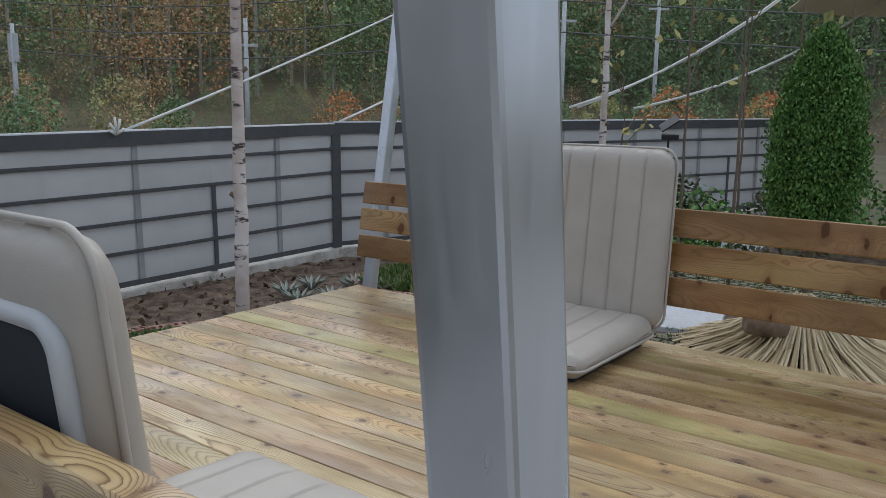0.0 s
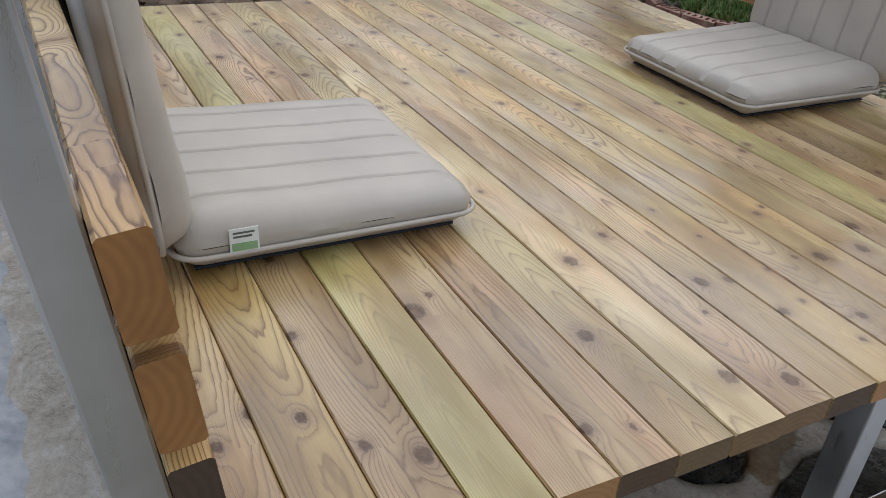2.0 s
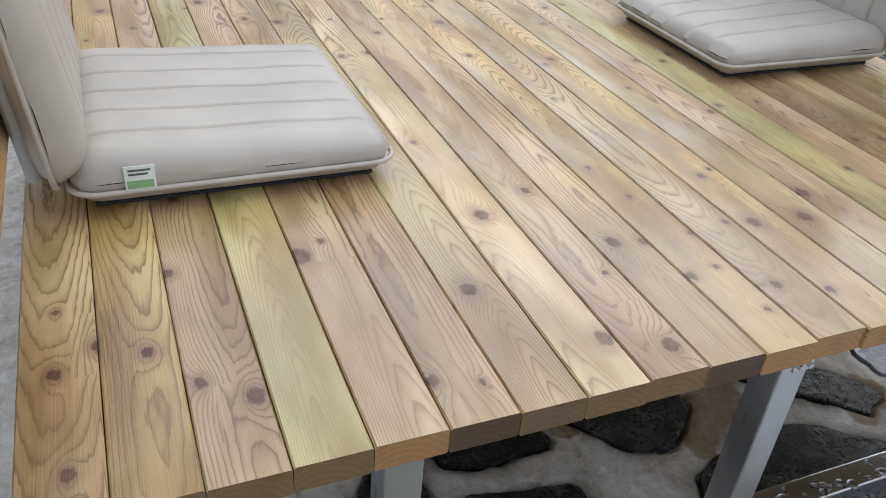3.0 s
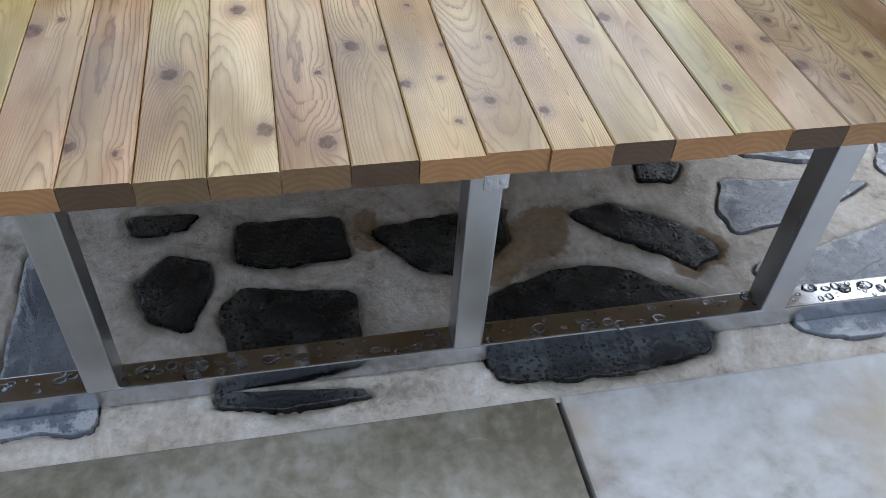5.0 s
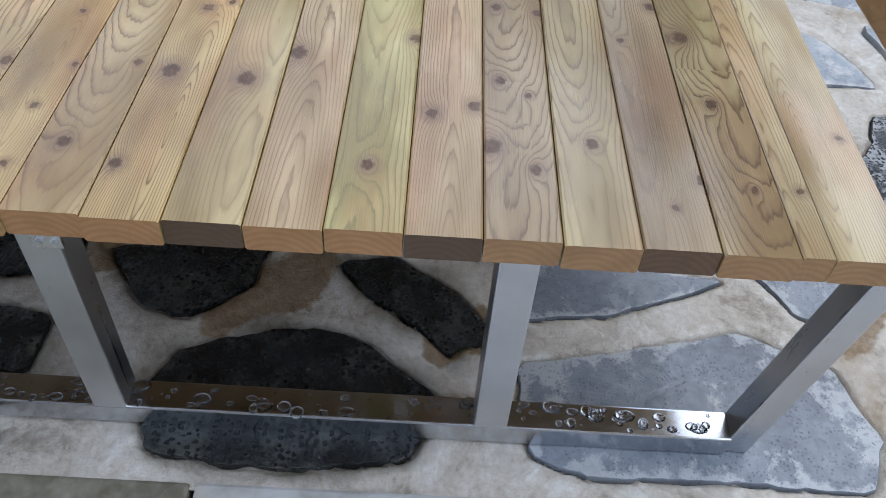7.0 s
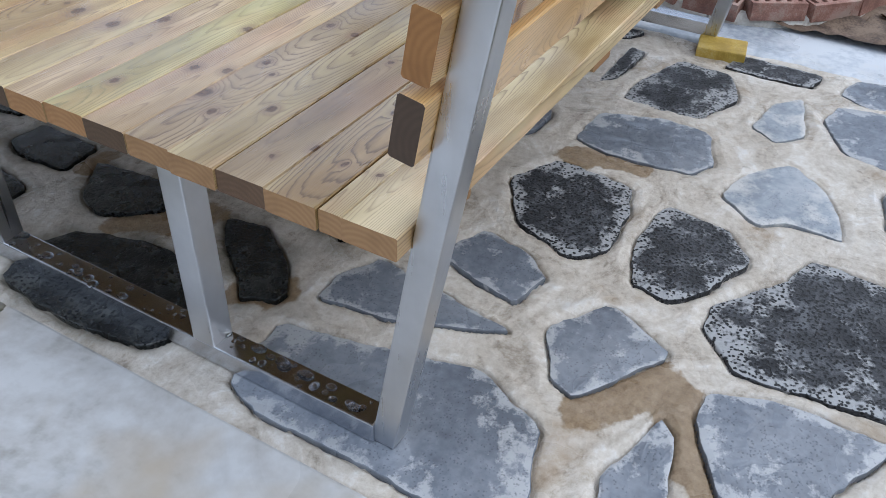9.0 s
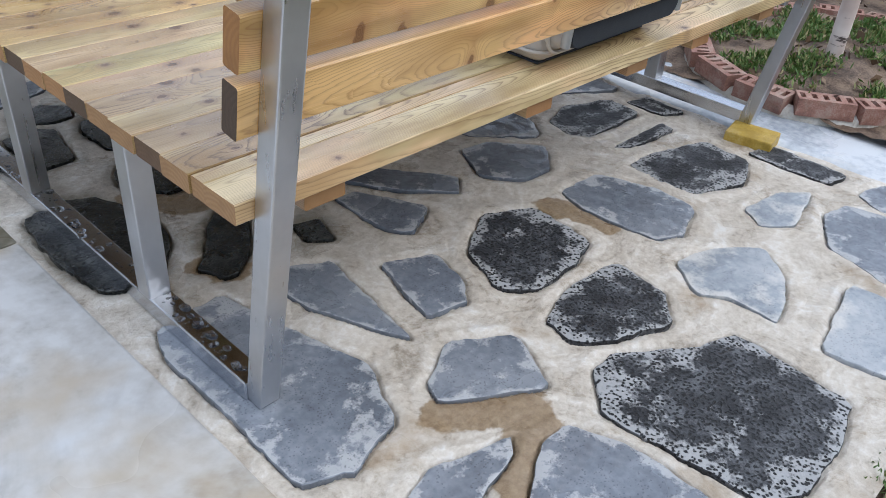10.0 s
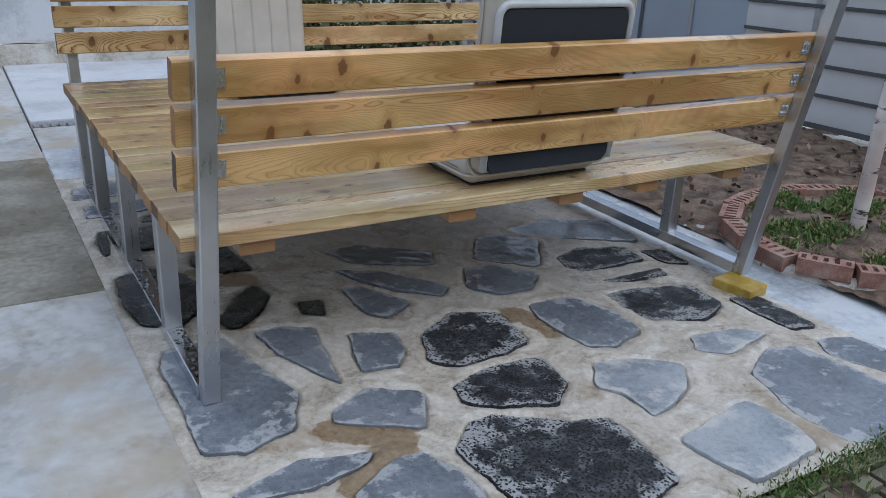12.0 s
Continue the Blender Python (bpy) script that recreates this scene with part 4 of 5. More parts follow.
def rim_points(sx, sy, k=0.12, n=9):
    pts = []
    for cx, cy, a0 in ((1, 1, 0), (-1, 1, 90), (-1, -1, 180), (1, -1, 270)):
        for i in range(n):
            a = radians(a0 + 90 * i / (n - 1))
            pts.append((cx * sx / 2 * (1 - k) + math.cos(a) * sx / 2 * k, cy * sy / 2 * (1 - k) + math.sin(a) * sy / 2 * k))
    return pts


def floor_chair(label, m, recline, tag):
    """A legless chair: local x is its width, local y its front."""
    c = thing("floor_chair", label, "chair", m, "floor chairs on the platform")
    w, d, hgt = 0.485, 0.50, 0.55
    seat = part("seat", cushion(w, d, 0.1, 6, 2, 0.17, 0.42), M_VINYL, c, "", pose(0, d / 2 + 0.01, 0.051), True)
    seam = [(x, y, 0.0) for x, y in rim_points(w + 0.006, d + 0.006, 0.17)]
    part("piping", tube(bmesh.new(), seam + [seam[0]], [0.0045] * (len(seam) + 1), 6, False), M_VINYL, seat, "", pose(0, 0, -0.014), True)
    bm = box_mesh((-w / 2 + 0.03, -d / 2 + 0.03, -0.051), (w / 2 - 0.03, d / 2 - 0.03, -0.046), 0.002)
    part("base_cloth", bm, M_FABRIC, seat, "charcoal base cloth")
    back_m = pose(0, 0.0, 0.045, 90 + recline) @ pose(0, hgt / 2, 0, 0, 180, 0)
    back = part("backrest", cushion(w + 0.025, hgt, 0.104, 6, 5, 0.22, 0.4, 0.635), M_VINYL, c, "", back_m, True)
    seam = [(x, y, 0.0) for x, y in rim_points(w + 0.031, hgt + 0.006, 0.2)]
    part("piping", tube(bmesh.new(), seam + [seam[0]], [0.0045] * (len(seam) + 1), 6, False), M_VINYL, back, "", pose(0, 0, -0.006), True)
    # dark cloth panel on the reverse with pale piping round it
    pw, ph = w - 0.055, hgt - 0.10
    outline = rim_points(pw, ph, 0.14)
    bm = bmesh.new()
    lo = [bm.verts.new((x, y - 0.04, -0.028)) for x, y in outline]
    hi = [bm.verts.new((x * 0.985, y * 0.985 - 0.04, -0.0385)) for x, y in outline]
    n = len(outline)
    for i in range(n):
        bm.faces.new((lo[i], hi[i], hi[(i + 1) % n], lo[(i + 1) % n]))
    bm.faces.new(list(reversed(hi)))
    bmesh.ops.recalc_face_normals(bm, faces=bm.faces)
    part("back_panel", bm, M_FABRIC, back, "charcoal fabric rear panel")
    top_arc = rim_points(pw + 0.016, ph + 0.016, 0.14)[:18]
    ring = [(pw / 2 + 0.008, -ph / 2 - 0.03, -0.031)] + [(x, y - 0.04, -0.0345) for x, y in top_arc] + [(-pw / 2 - 0.008, -ph / 2 - 0.03, -0.031)]
    part("panel_piping", tube(bmesh.new(), ring, [0.011] * len(ring), 6), M_PIPING, back, "pale grey piping round the rear panel", None, True)
    if tag:
        t = part("tag", box_mesh((-0.001, -0.022, -0.018), (0.0015, 0.022, 0.018), 0.0005), M_TAG, c, "white care tag with green print", pose(w / 2 + 0.001, 0.108, 0.058, 0, -10, 0))
        part("print", box_mesh((0.0016, -0.019, -0.016), (0.002, 0.019, -0.004)), M_TAGGREEN, t, "green printed block")
        part("print", box_mesh((0.0016, -0.016, 0.004), (0.002, 0.012, 0.007)), M_TAGDARK, t, "line of tiny print")
        part("print", box_mesh((0.0016, -0.016, 0.010), (0.002, 0.016, 0.013)), M_TAGDARK, t, "line of tiny print")
    return c


floor_chair("taupe vinyl legless chair with white care tag beside the backrest", pose(-0.806, 0.062, DECK_Z + 0.001), 6, 1)
floor_chair("taupe vinyl legless chair, charcoal rear panel against the rails", pose(-1.05, 1.955, DECK_Z + 0.001, 0, 0, 180), 4, 0)

# ---- brick edging and block ----


def holed_brick():
    """A brick with a row of five slots through its top."""
    bm = bmesh.new()
    L, W, H = 0.196, 0.092, 0.062
    xs, ys = [-L / 2], [-W / 2, -0.024, 0.024, W / 2]
    for i in range(5):
        c = -L / 2 + L * (i + 0.5) / 5
        xs += [c - 0.009, c + 0.009]
    xs.append(L / 2)
    top = {(i, j): bm.verts.new((x, y, H)) for i, x in enumerate(xs) for j, y in enumerate(ys)}
    for i in range(len(xs) - 1):
        for j in range(len(ys) - 1):
            q = [top[i, j], top[i + 1, j], top[i + 1, j + 1], top[i, j + 1]]
            if i % 2 == 1 and j == 1:
                low = [bm.verts.new((v.co.x, v.co.y, 0.012)) for v in q]
                for a in range(4):
                    bm.faces.new((q[a], q[(a + 1) % 4], low[(a + 1) % 4], low[a]))
                bm.faces.new(low)
            else:
                bm.faces.new(q)
    bot = [bm.verts.new((sx * L / 2, sy * W / 2, 0)) for sx, sy in ((-1, -1), (1, -1), (1, 1), (-1, 1))]
    nX, nY = len(xs) - 1, len(ys) - 1
    bm.faces.new([bot[0], bot[1]] + [top[i, 0] for i in range(nX, -1, -1)])
    bm.faces.new([bot[2], bot[3]] + [top[i, nY] for i in range(nX + 1)])
    bm.faces.new([bot[1], bot[2]] + [top[nX, j] for j in range(nY, -1, -1)])
    bm.faces.new([bot[3], bot[0]] + [top[0, j] for j in range(nY + 1)])
    bm.faces.new(list(reversed(bot)))
    return bm


brick_mesh = mesh_of(holed_brick(), "brick", M_BRICK)
edging = thing("brick_edging", "ring of red perforated bricks round the birch", "edging")
BED = (-2.93, 1.88, 0.63, 0.52)


def bed_point(a):
    return BED[0] + BED[2] * math.cos(a), BED[1] + BED[3] * math.sin(a)


for k in range(18):
    a = k * math.tau / 18 + 0.08 * math.sin(2 * k * math.tau / 18)
    x, y = bed_point(a)
    turn = math.degrees(math.atan2(BED[3] * math.cos(a), -BED[2] * math.sin(a)))
    part("brick", brick_mesh, None, edging, "", pose(x, y, -0.012 + rng.uniform(-0.006, 0.006), rng.uniform(-3, 3), rng.uniform(-3, 3), turn + rng.uniform(-5, 5)))
footing = bmesh.new()
tube(footing, [(BED[0] + (bed_point(k * math.tau / 36)[0] - BED[0]) * 1.02, BED[1] + (bed_point(k * math.tau / 36)[1] - BED[1]) * 1.02, -0.034 + 0.006 * noise.noise((k * 0.9, 0, 0))) for k in range(37)], [0.042 + 0.01 * noise.noise((k * 0.7, 3, 0)) for k in range(37)], 8, False)
part("mortar_footing", footing, M_ROUGHCAST, edging, "lumpy mortar footing", None, True)
edging2 = thing("brick_edging", "ring of perforated bricks round a green planting", "edging")
for k in range(16):
    a = k * math.tau / 16
    part("brick", brick_mesh, None, edging2, "", pose(-3.2 + 0.5 * math.cos(a), 3.95 + 0.5 * math.sin(a), -0.02, rng.uniform(-3, 3), rng.uniform(-3, 3), math.degrees(a) + 90 + rng.uniform(-5, 5)))
block = tagged(part("yellow_block", box_mesh((-0.058, -0.078, 0), (0.058, 0.078, 0.05), 0.006), M_YELLOW, None, "", pose(-1.985, 2.0, -0.046, 0, 0, 10)), "yellow painted block propping the steel frame", "block")

# ---- fence ----


def fence(name, a, b, high, bays, mat, label, z0=0.0, z1=0.0, ribs=(0.27, 0.46, 0.645, 0.83)):
    """A cloth-covered sheet fence from a to b with dark ribs, posts and a dark top band."""
    a, b = Vector((*a, 0)), Vector((*b, 0))
    d = (b - a).length
    ang = math.degrees(math.atan2(b.y - a.y, b.x - a.x))
    f = thing(name, label, "fence", pose(a.x, a.y, z0, 0, -math.degrees(math.atan2(z1 - z0, d)), ang), "", "structure")
    part("footing", box_mesh((0, -0.05, -0.15), (d, 0.09, 0.035), 0.01), M_ROUGHCAST, f, "pale concrete footing")
    step = d / bays
    for i in range(bays):
        bm = sheet(i * step, (i + 1) * step, 0.06, high, 14, 16, lambda x, z: 0.006 * noise.noise((x * 2.1, z * 2.6, a.x)) + 0.004 * math.sin(z * 32))
        for v in bm.verts:
            v.co = Vector((v.co.x, v.co.z, v.co.y))
        part("panel", bm, mat, f, "", None, True)
        part("post", box_mesh((i * step - 0.022, 0.012, 0), (i * step + 0.022, 0.05, high + 0.01), 0.003), M_FPOST, f)
        if i % 2 == 1:
            part("seam", box_mesh((i * step - 0.016, -0.014, 0.05), (i * step + 0.016, -0.009, high * 0.62), 0.001), M_DARKBAND, f)
        # thin strip in front of the cloth, painting the soft shade of a post
        part("seam", box_mesh((i * step + step * 0.5 - 0.02, -0.012, 0.05), (i * step + step * 0.5 + 0.02, -0.010, high - 0.05), 0.0005), M_POST_SHADE, f, "strip painted as the shade of a post behind the cloth")
        # the ribs' dark colour paints the thin shadow lines across the cloth
        for z in ribs:
            part("rib", box_mesh((i * step, -0.02, z - 0.013), ((i + 1) * step, -0.009, z + 0.011), 0.004), M_DARKBAND, f)
    bm = sheet(0, d, 0, 0.085, bays * 12, 2, lambda x, z: 0)
    for v in bm.verts:
        x, z = v.co.x, v.co.y
        v.co = Vector((x, -0.022, high - z - (0.014 * noise.noise((x * 3, 0, a.y)) if z > 0.05 else 0)))
    part("top_band", bm, M_DARKBAND, f, "dark cloth hem along the top")
    part("top_rail", tube(bmesh.new(), [(0, -0.01, high), (d, -0.01, high)], [0.012, 0.012], 8), M_POLE, f, "", None, True)
    part("bottom_band", box_mesh((0, -0.018, 0.05), (d, -0.008, 0.085), 0.002), M_DARKBAND, f)
    return f


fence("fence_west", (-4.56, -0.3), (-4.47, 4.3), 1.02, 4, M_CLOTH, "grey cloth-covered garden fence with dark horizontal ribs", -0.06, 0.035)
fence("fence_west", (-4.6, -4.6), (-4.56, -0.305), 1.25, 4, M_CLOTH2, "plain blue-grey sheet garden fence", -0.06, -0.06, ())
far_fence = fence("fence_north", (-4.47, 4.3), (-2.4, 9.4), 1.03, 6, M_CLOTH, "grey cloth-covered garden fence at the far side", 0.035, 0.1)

part("corner_post", box_mesh((-0.03, -0.034, 0.04), (0.045, -0.024, 1.0), 0.003), M_DARKBAND, far_fence, "dark cloth-wrapped corner post")

# ---- birches and saplings ----


def birch(label, x, y, z, high, r0, lean, seed, twigs=3):
    r = random.Random(seed)
    t = thing("birch_tree", label, "tree", pose(x, y, z), "young birches")
    bm = bmesh.new()
    n = 26
    pts = [(lean[0] * high * i / n + 0.012 * noise.noise((i * 0.5, seed, 0)), lean[1] * high * i / n + 0.012 * noise.noise((i * 0.5, 0, seed)), -0.1 + (high + 0.1) * i / n) for i in range(n + 1)]
    tube(bm, pts, [r0 * (1.25 if i == 0 else 1.0) * (1 - 0.55 * i / n) * (1 + 0.10 * noise.noise((i * 1.7, seed, 4))) for i in range(n + 1)], 12)
    part("trunk", bm, M_BIRCH, t, "pinkish-white peeling bark with dark knots", None, True)
    for k in range(7):
        i = r.randint(6, n - 2)
        a = r.uniform(0, 6.28)
        p = Vector(pts[i])
        d = Vector((math.cos(a), math.sin(a), 0.6))
        part("knot", tube(bmesh.new(), [p, p + d * r0 * 1.25], [r0 * 0.5, r0 * 0.3], 7), M_TWIG, t, "dark branch scar")
    for k in range(twigs):
        i = r.randint(n // 2, n - 2)
        a = r.uniform(0, 6.28)
        p = Vector(pts[i])
        d = Vector((math.cos(a) * 0.6, math.sin(a) * 0.6, 1.0))
        part("limb", tube(bmesh.new(), [p, p + d * 0.2, p + d * 0.42 + Vector((0, 0, 0.1))], [r0 * 0.4, r0 * 0.28, r0 * 0.12], 6), M_BIRCH, t, "", None, True)
    return t


birch("slim birch with peeling pinkish bark in the brick ring", -2.735, 1.94, 0.02, 2.7, 0.034, (0.0, 0.0), 3)
birch("slim pale birch near the far fence", -3.55, 4.78, -0.02, 3.0, 0.035, (0.0, 0.0), 8)
birch("slim pale birch beyond the backrest", -2.75, 5.5, -0.02, 3.0, 0.034, (0.0, 0.0), 12)


def sapling(x, y, high, seed, leaves=14):
    r = random.Random(seed)
    t = thing("sapling", "thin leafless sapling with a few yellowing leaves", "tree", pose(x, y, -0.02), "thin saplings")
    pts = [(0.03 * noise.noise((i * 0.4, seed, 0)), 0.03 * noise.noise((0, i * 0.4, seed)), high * i / 12) for i in range(13)]
    part("trunk", tube(bmesh.new(), pts, [0.014 * (1 - 0.06 * i) for i in range(13)], 7), M_TWIG, t, "", None, True)
    v, f = [], []
    for k in range(6):
        i = r.randint(5, 12)
        a = r.uniform(0, 6.28)
        p = Vector(pts[i])
        q = p + Vector((math.cos(a) * 0.22, math.sin(a) * 0.22, 0.25))
        part("limb", tube(bmesh.new(), [p, q], [0.006, 0.002], 5), M_TWIG, t)
        leaf_cloud(v, f, q, leaves // 3, 0.07, 0.075, r)
    from_lists("leaves", v, f, M_YLEAF, t, "sparse yellow leaves", "stuff")


for k, (x, y, h) in enumerate(((-2.01, 5.27, 2.4), (-1.67, 5.39, 2.6), (-1.2, 6.3, 2.3), (-2.2, 7.2, 2.6), (-1.34, 5.48, 2.4), (-3.1, 6.6, 1.5))):
    sapling(x, y, h, 20 + k)


def shrub(name, label, x, y, z, size, n, mat, leaf, seed, group=""):
    """A loose low plant: stems and many leaves."""
    r = random.Random(seed)
    t = thing(name, label, "shrub", pose(x, y, z), group)
    bm = bmesh.new()
    for _ in range(9):
        a, e = r.uniform(0, 6.28), r.uniform(0.3, 1.0)
        tube(bm, [(0, 0, 0), (math.cos(a) * size[0] * e * 0.8, math.sin(a) * size[1] * e * 0.8, size[2] * r.uniform(0.6, 1))], [0.006, 0.002], 5)
    part("stems", bm, M_TWIG, t)
    v, f = [], []
    for _ in range(n):
        a, e = r.uniform(0, 6.28), math.sqrt(r.random())
        leaf_cloud(v, f, (math.cos(a) * size[0] * e, math.sin(a) * size[1] * e, size[2] * r.uniform(0.15, 1.0) * (1.15 - 0.5 * e * e)), 8, 0.045, leaf, r)
    from_lists("leaves", v, f, mat, t, "", "stuff")


for k, (x, y, s) in enumerate(((-2.3, 6.5, 0.5), (-1.7, 6.9, 0.6), (-1.3, 7.4, 0.6), (-2.9, 7.6, 0.5), (-0.4, 7.2, 0.6), (-2.9, 5.6, 0.35))):
    shrub("shrub", "low straggly green shrub by the fence", x, y, -0.02, (s * 0.7, s * 0.7, s), 90, M_HEDGE if k % 2 else M_CYPRESS, 0.05, 40 + k, "shrubs by the fence")
for k in range(5):
    shrub("shrub", "dark leafy hedge shrub behind the platform", -1.35 - 0.36 * k, -1.75 + 0.05 * (k % 2), -0.02, (0.3, 0.3, 0.72), 150, M_HEDGE, 0.05, 60 + k, "hedge shrubs")

# ---- conical evergreen with straw mulch ----
CX, CY = -0.82, 3.86
tree = thing("cypress_tree", "dense green columnar cypress with straw round its foot", "tree", pose(CX, CY, -0.02))
part("trunk", tube(bmesh.new(), [(0, 0, 0), (0.01, 0, 0.5), (0, 0.01, 1.4)], [0.03, 0.024, 0.008], 10), M_TWIG, tree, "", None, True)
rc = random.Random(5)
cv, cf = [], []
for _ in range(5600):
    h = rc.random()
    a = rc.uniform(0, 6.28)
    lobes = 1 + 0.2 * noise.noise((math.cos(a) * 2.4, math.sin(a) * 2.4, h * 8))
    rad = 0.205 * math.sin(math.pi * min(1, 0.08 + 0.92 * h) ** 0.85) ** 0.62 * (0.5 + 0.5 * math.sqrt(rc.random())) * lobes
    leaf_cloud(cv, cf, (math.cos(a) * rad, math.sin(a) * rad, 0.60 + 0.96 * h), 13, 0.02, 0.019, rc, 1.3, 1.1, 0.7)
from_lists("crown", cv, cf, M_CYPRESS, tree, "dense scale-leaf crown", "stuff")
sv, sf = [], []
for _ in range(900):
    a = rc.uniform(0, 6.28)
    ln = rc.uniform(0.42, 0.62)
    p0 = Vector((math.cos(a) * 0.03, math.sin(a) * 0.03, 0.30 + rc.uniform(-0.03, 0.03)))
    a2 = a + rc.gauss(0, 0.06)
    p1 = Vector((math.cos(a2) * ln * 0.55, math.sin(a2) * ln * 0.55, 0.10 + rc.uniform(-0.02, 0.03)))
    p2 = Vector((math.cos(a2) * ln, math.sin(a2) * ln, 0.015 + rc.uniform(0, 0.02)))
    side = Vector((-math.sin(a), math.cos(a), 0)) * 0.006
    lift = Vector((0, 0, 0.004))
    for q0, q1 in ((p0, p1), (p1, p2)):
        k = len(sv)
        sv += [q0 - side, q0 + side, q1 + side, q1 - side, q0 + lift, q1 + lift]
        sf += [(k, k + 4, k + 5, k + 3), (k + 4, k + 1, k + 2, k + 5)]
straw = tagged(from_lists("straw_mulch", sv, sf, M_STRAW, None, "", "stuff"), "fan of pale straw tied round the cypress foot", "straw")
straw.matrix_basis = pose(CX, CY, -0.01)
log = tagged(part("log", tube(bmesh.new(), [(-0.09, 0, 0), (-0.085, 0, 0), (0, 0.004, 0.002), (0.085, 0, 0), (0.09, 0, 0)], [0.06, 0.072, 0.075, 0.072, 0.06], 14), plain("log_bark", (0.22, 0.15, 0.10), 0.8, 0, 0.4, 20), None, "", pose(CX - 0.1, CY - 0.26, 0.2, 0, 12, 40), True), "short brown log lying on the straw", "log")

# ---- turf pavers and white slabs ----
pav = thing("turf_pavers", "weathered paver blocks with grass in the joints", "pavers", None, "", "structure")
pbm = bmesh.new()
gv, gf = [], []
rg = random.Random(9)
SLABS = [(-1.55, 4.3, 0.4, 0.8, 14), (-2.3, 3.5, 0.4, 0.5, 20), (-2.3, 5.9, 0.5, 0.6, 5), (-2.25, 7.6, 0.6, 2.0, 4), (-0.2, 4.9, 0.8, 0.45, 0)]
for i in range(46):
    for j in range(52):
        x, y = -3.0 + i * 0.075 + (0.03 if j % 2 else 0), 2.9 + j * 0.055
        if math.hypot(x - CX, y - CY) < 0.5 or (x < -2.35 and math.hypot(x + 3.2, y - 3.95) < 0.9) or (x < -2.4 and y < 3.2):
            continue
        if any(abs(x - a) < c / 2 + 0.04 and abs(y - b) < d / 2 + 0.06 for a, b, c, d, _ in SLABS):
            continue
        if rg.random() < 0.93:
            box(pbm, (x - 0.031, y - 0.021, -0.04), (x + 0.031, y + 0.021, -0.002 + rg.uniform(-0.006, 0.004)), pose(0, 0, 0))
        if rg.random() < 0.55 and x > -3:
            leaf_cloud(gv, gf, (x + 0.036, y + 0.026, 0.0), 7, 0.012, 0.026, rg, 0.2, 1.6, 0.3)
part("paver_blocks", pbm, plain("paver", (0.17, 0.155, 0.10), 0.8, 0, 0.35, 9, True), pav, "", None, False, "stuff")
for a, b, c, d, e in SLABS:
    tagged(part("stepping_slab", box_mesh((-c / 2, -d / 2, -0.04), (c / 2, d / 2, 0.012), 0.008), M_WHITE, None, "", pose(a, b, 0, 0, 0, e)), "white stone stepping slab among turf pavers", "slab", "stepping slabs")
for _ in range(520):
    leaf_cloud(gv, gf, (rg.uniform(-2.3, -0.75), 2.865 + abs(rg.gauss(0, 0.03)), -0.005), 9, 0.016, 0.015, rg, 0.2, 0.9, 0.35)
for _ in range(1500):
    a, e = rg.uniform(0, 6.28), 0.9 * math.sqrt(rg.random())
    x, y = BED[0] + BED[2] * e * math.cos(a), BED[1] + BED[3] * e * math.sin(a)
    if noise.noise((x * 4.5, y * 4.5, 2)) > 0.05:
        leaf_cloud(gv, gf, (x, y, soil_height(x, y) + 0.004), 9, 0.02, 0.028, rg, 0.2, 0.9, 0.4)
for _ in range(900):
    a, e = rg.uniform(0, 6.28), 0.44 * math.sqrt(rg.random())
    leaf_cloud(gv, gf, (-3.2 + math.cos(a) * e, 3.95 + math.sin(a) * e, 0.03), 10, 0.02, 0.055, rg, 0.3, 1.2, 0.35)
tagged(from_lists("grass", gv, gf, M_GRASS, None, "", "stuff"), "short green grass in joints and planting rings", "grass")
lv, lf = [], []
for _ in range(2600):
    x, y = rg.uniform(-4.65, -2.35), rg.uniform(-2.5, 6.5)
    leaf_cloud(lv, lf, (x, y, soil_height(x, y) + 0.012), 1, 0.006, 0.04, rg, 0.3)
tagged(from_lists("leaf_litter", lv, lf, M_LITTER, None, "", "stuff"), "brown fallen leaves scattered on the soil", "leaves")
for k in range(9):
    x, y = -3.55 + rg.gauss(0, 0.2), 3.35 + rg.gauss(0, 0.18)
    av, af = [Vector((0, 0, 0))], []
    for q in range(14):
        a = q * 2.4
        d = Vector((math.cos(a), math.sin(a), 0.7))
        s = Vector((-math.sin(a), math.cos(a), 0)) * 0.014
        n0 = len(av)
        av += [d * 0.07 - s * 0.8 + Vector((0, 0, 0.012)), d * 0.12, d * 0.07 + s * 0.8 + Vector((0, 0, 0.012))]
        af.append((0, n0, n0 + 1, n0 + 2))
    o = tagged(from_lists("succulent", av, af, M_AGAVE), "pale grey-green rosette succulent in the soil", "plant", "succulents")
    o.matrix_basis = pose(x, y, soil_height(x, y) - 0.005)

# ---- low wall behind the platform ----
wall = thing("wall_south", "low white wall with a rough stone foot", "wall", None, "", "structure")
part("wall_face", box_mesh((-6, -3.7, -0.1), (3.2, -3.45, 0.62), 0.01), M_WHITE, wall)
part("rough_foot", sheet(-6, 3.2, -3.449, -3.40, 160, 2, lambda x, y: 0.18 + 0.02 * noise.noise((x * 5, y * 40, 0))), M_ROUGHCAST, wall)
part("rough_face", box_mesh((-6, -3.41, -0.1), (3.2, -3.395, 0.175), 0.004), M_ROUGHCAST, wall)

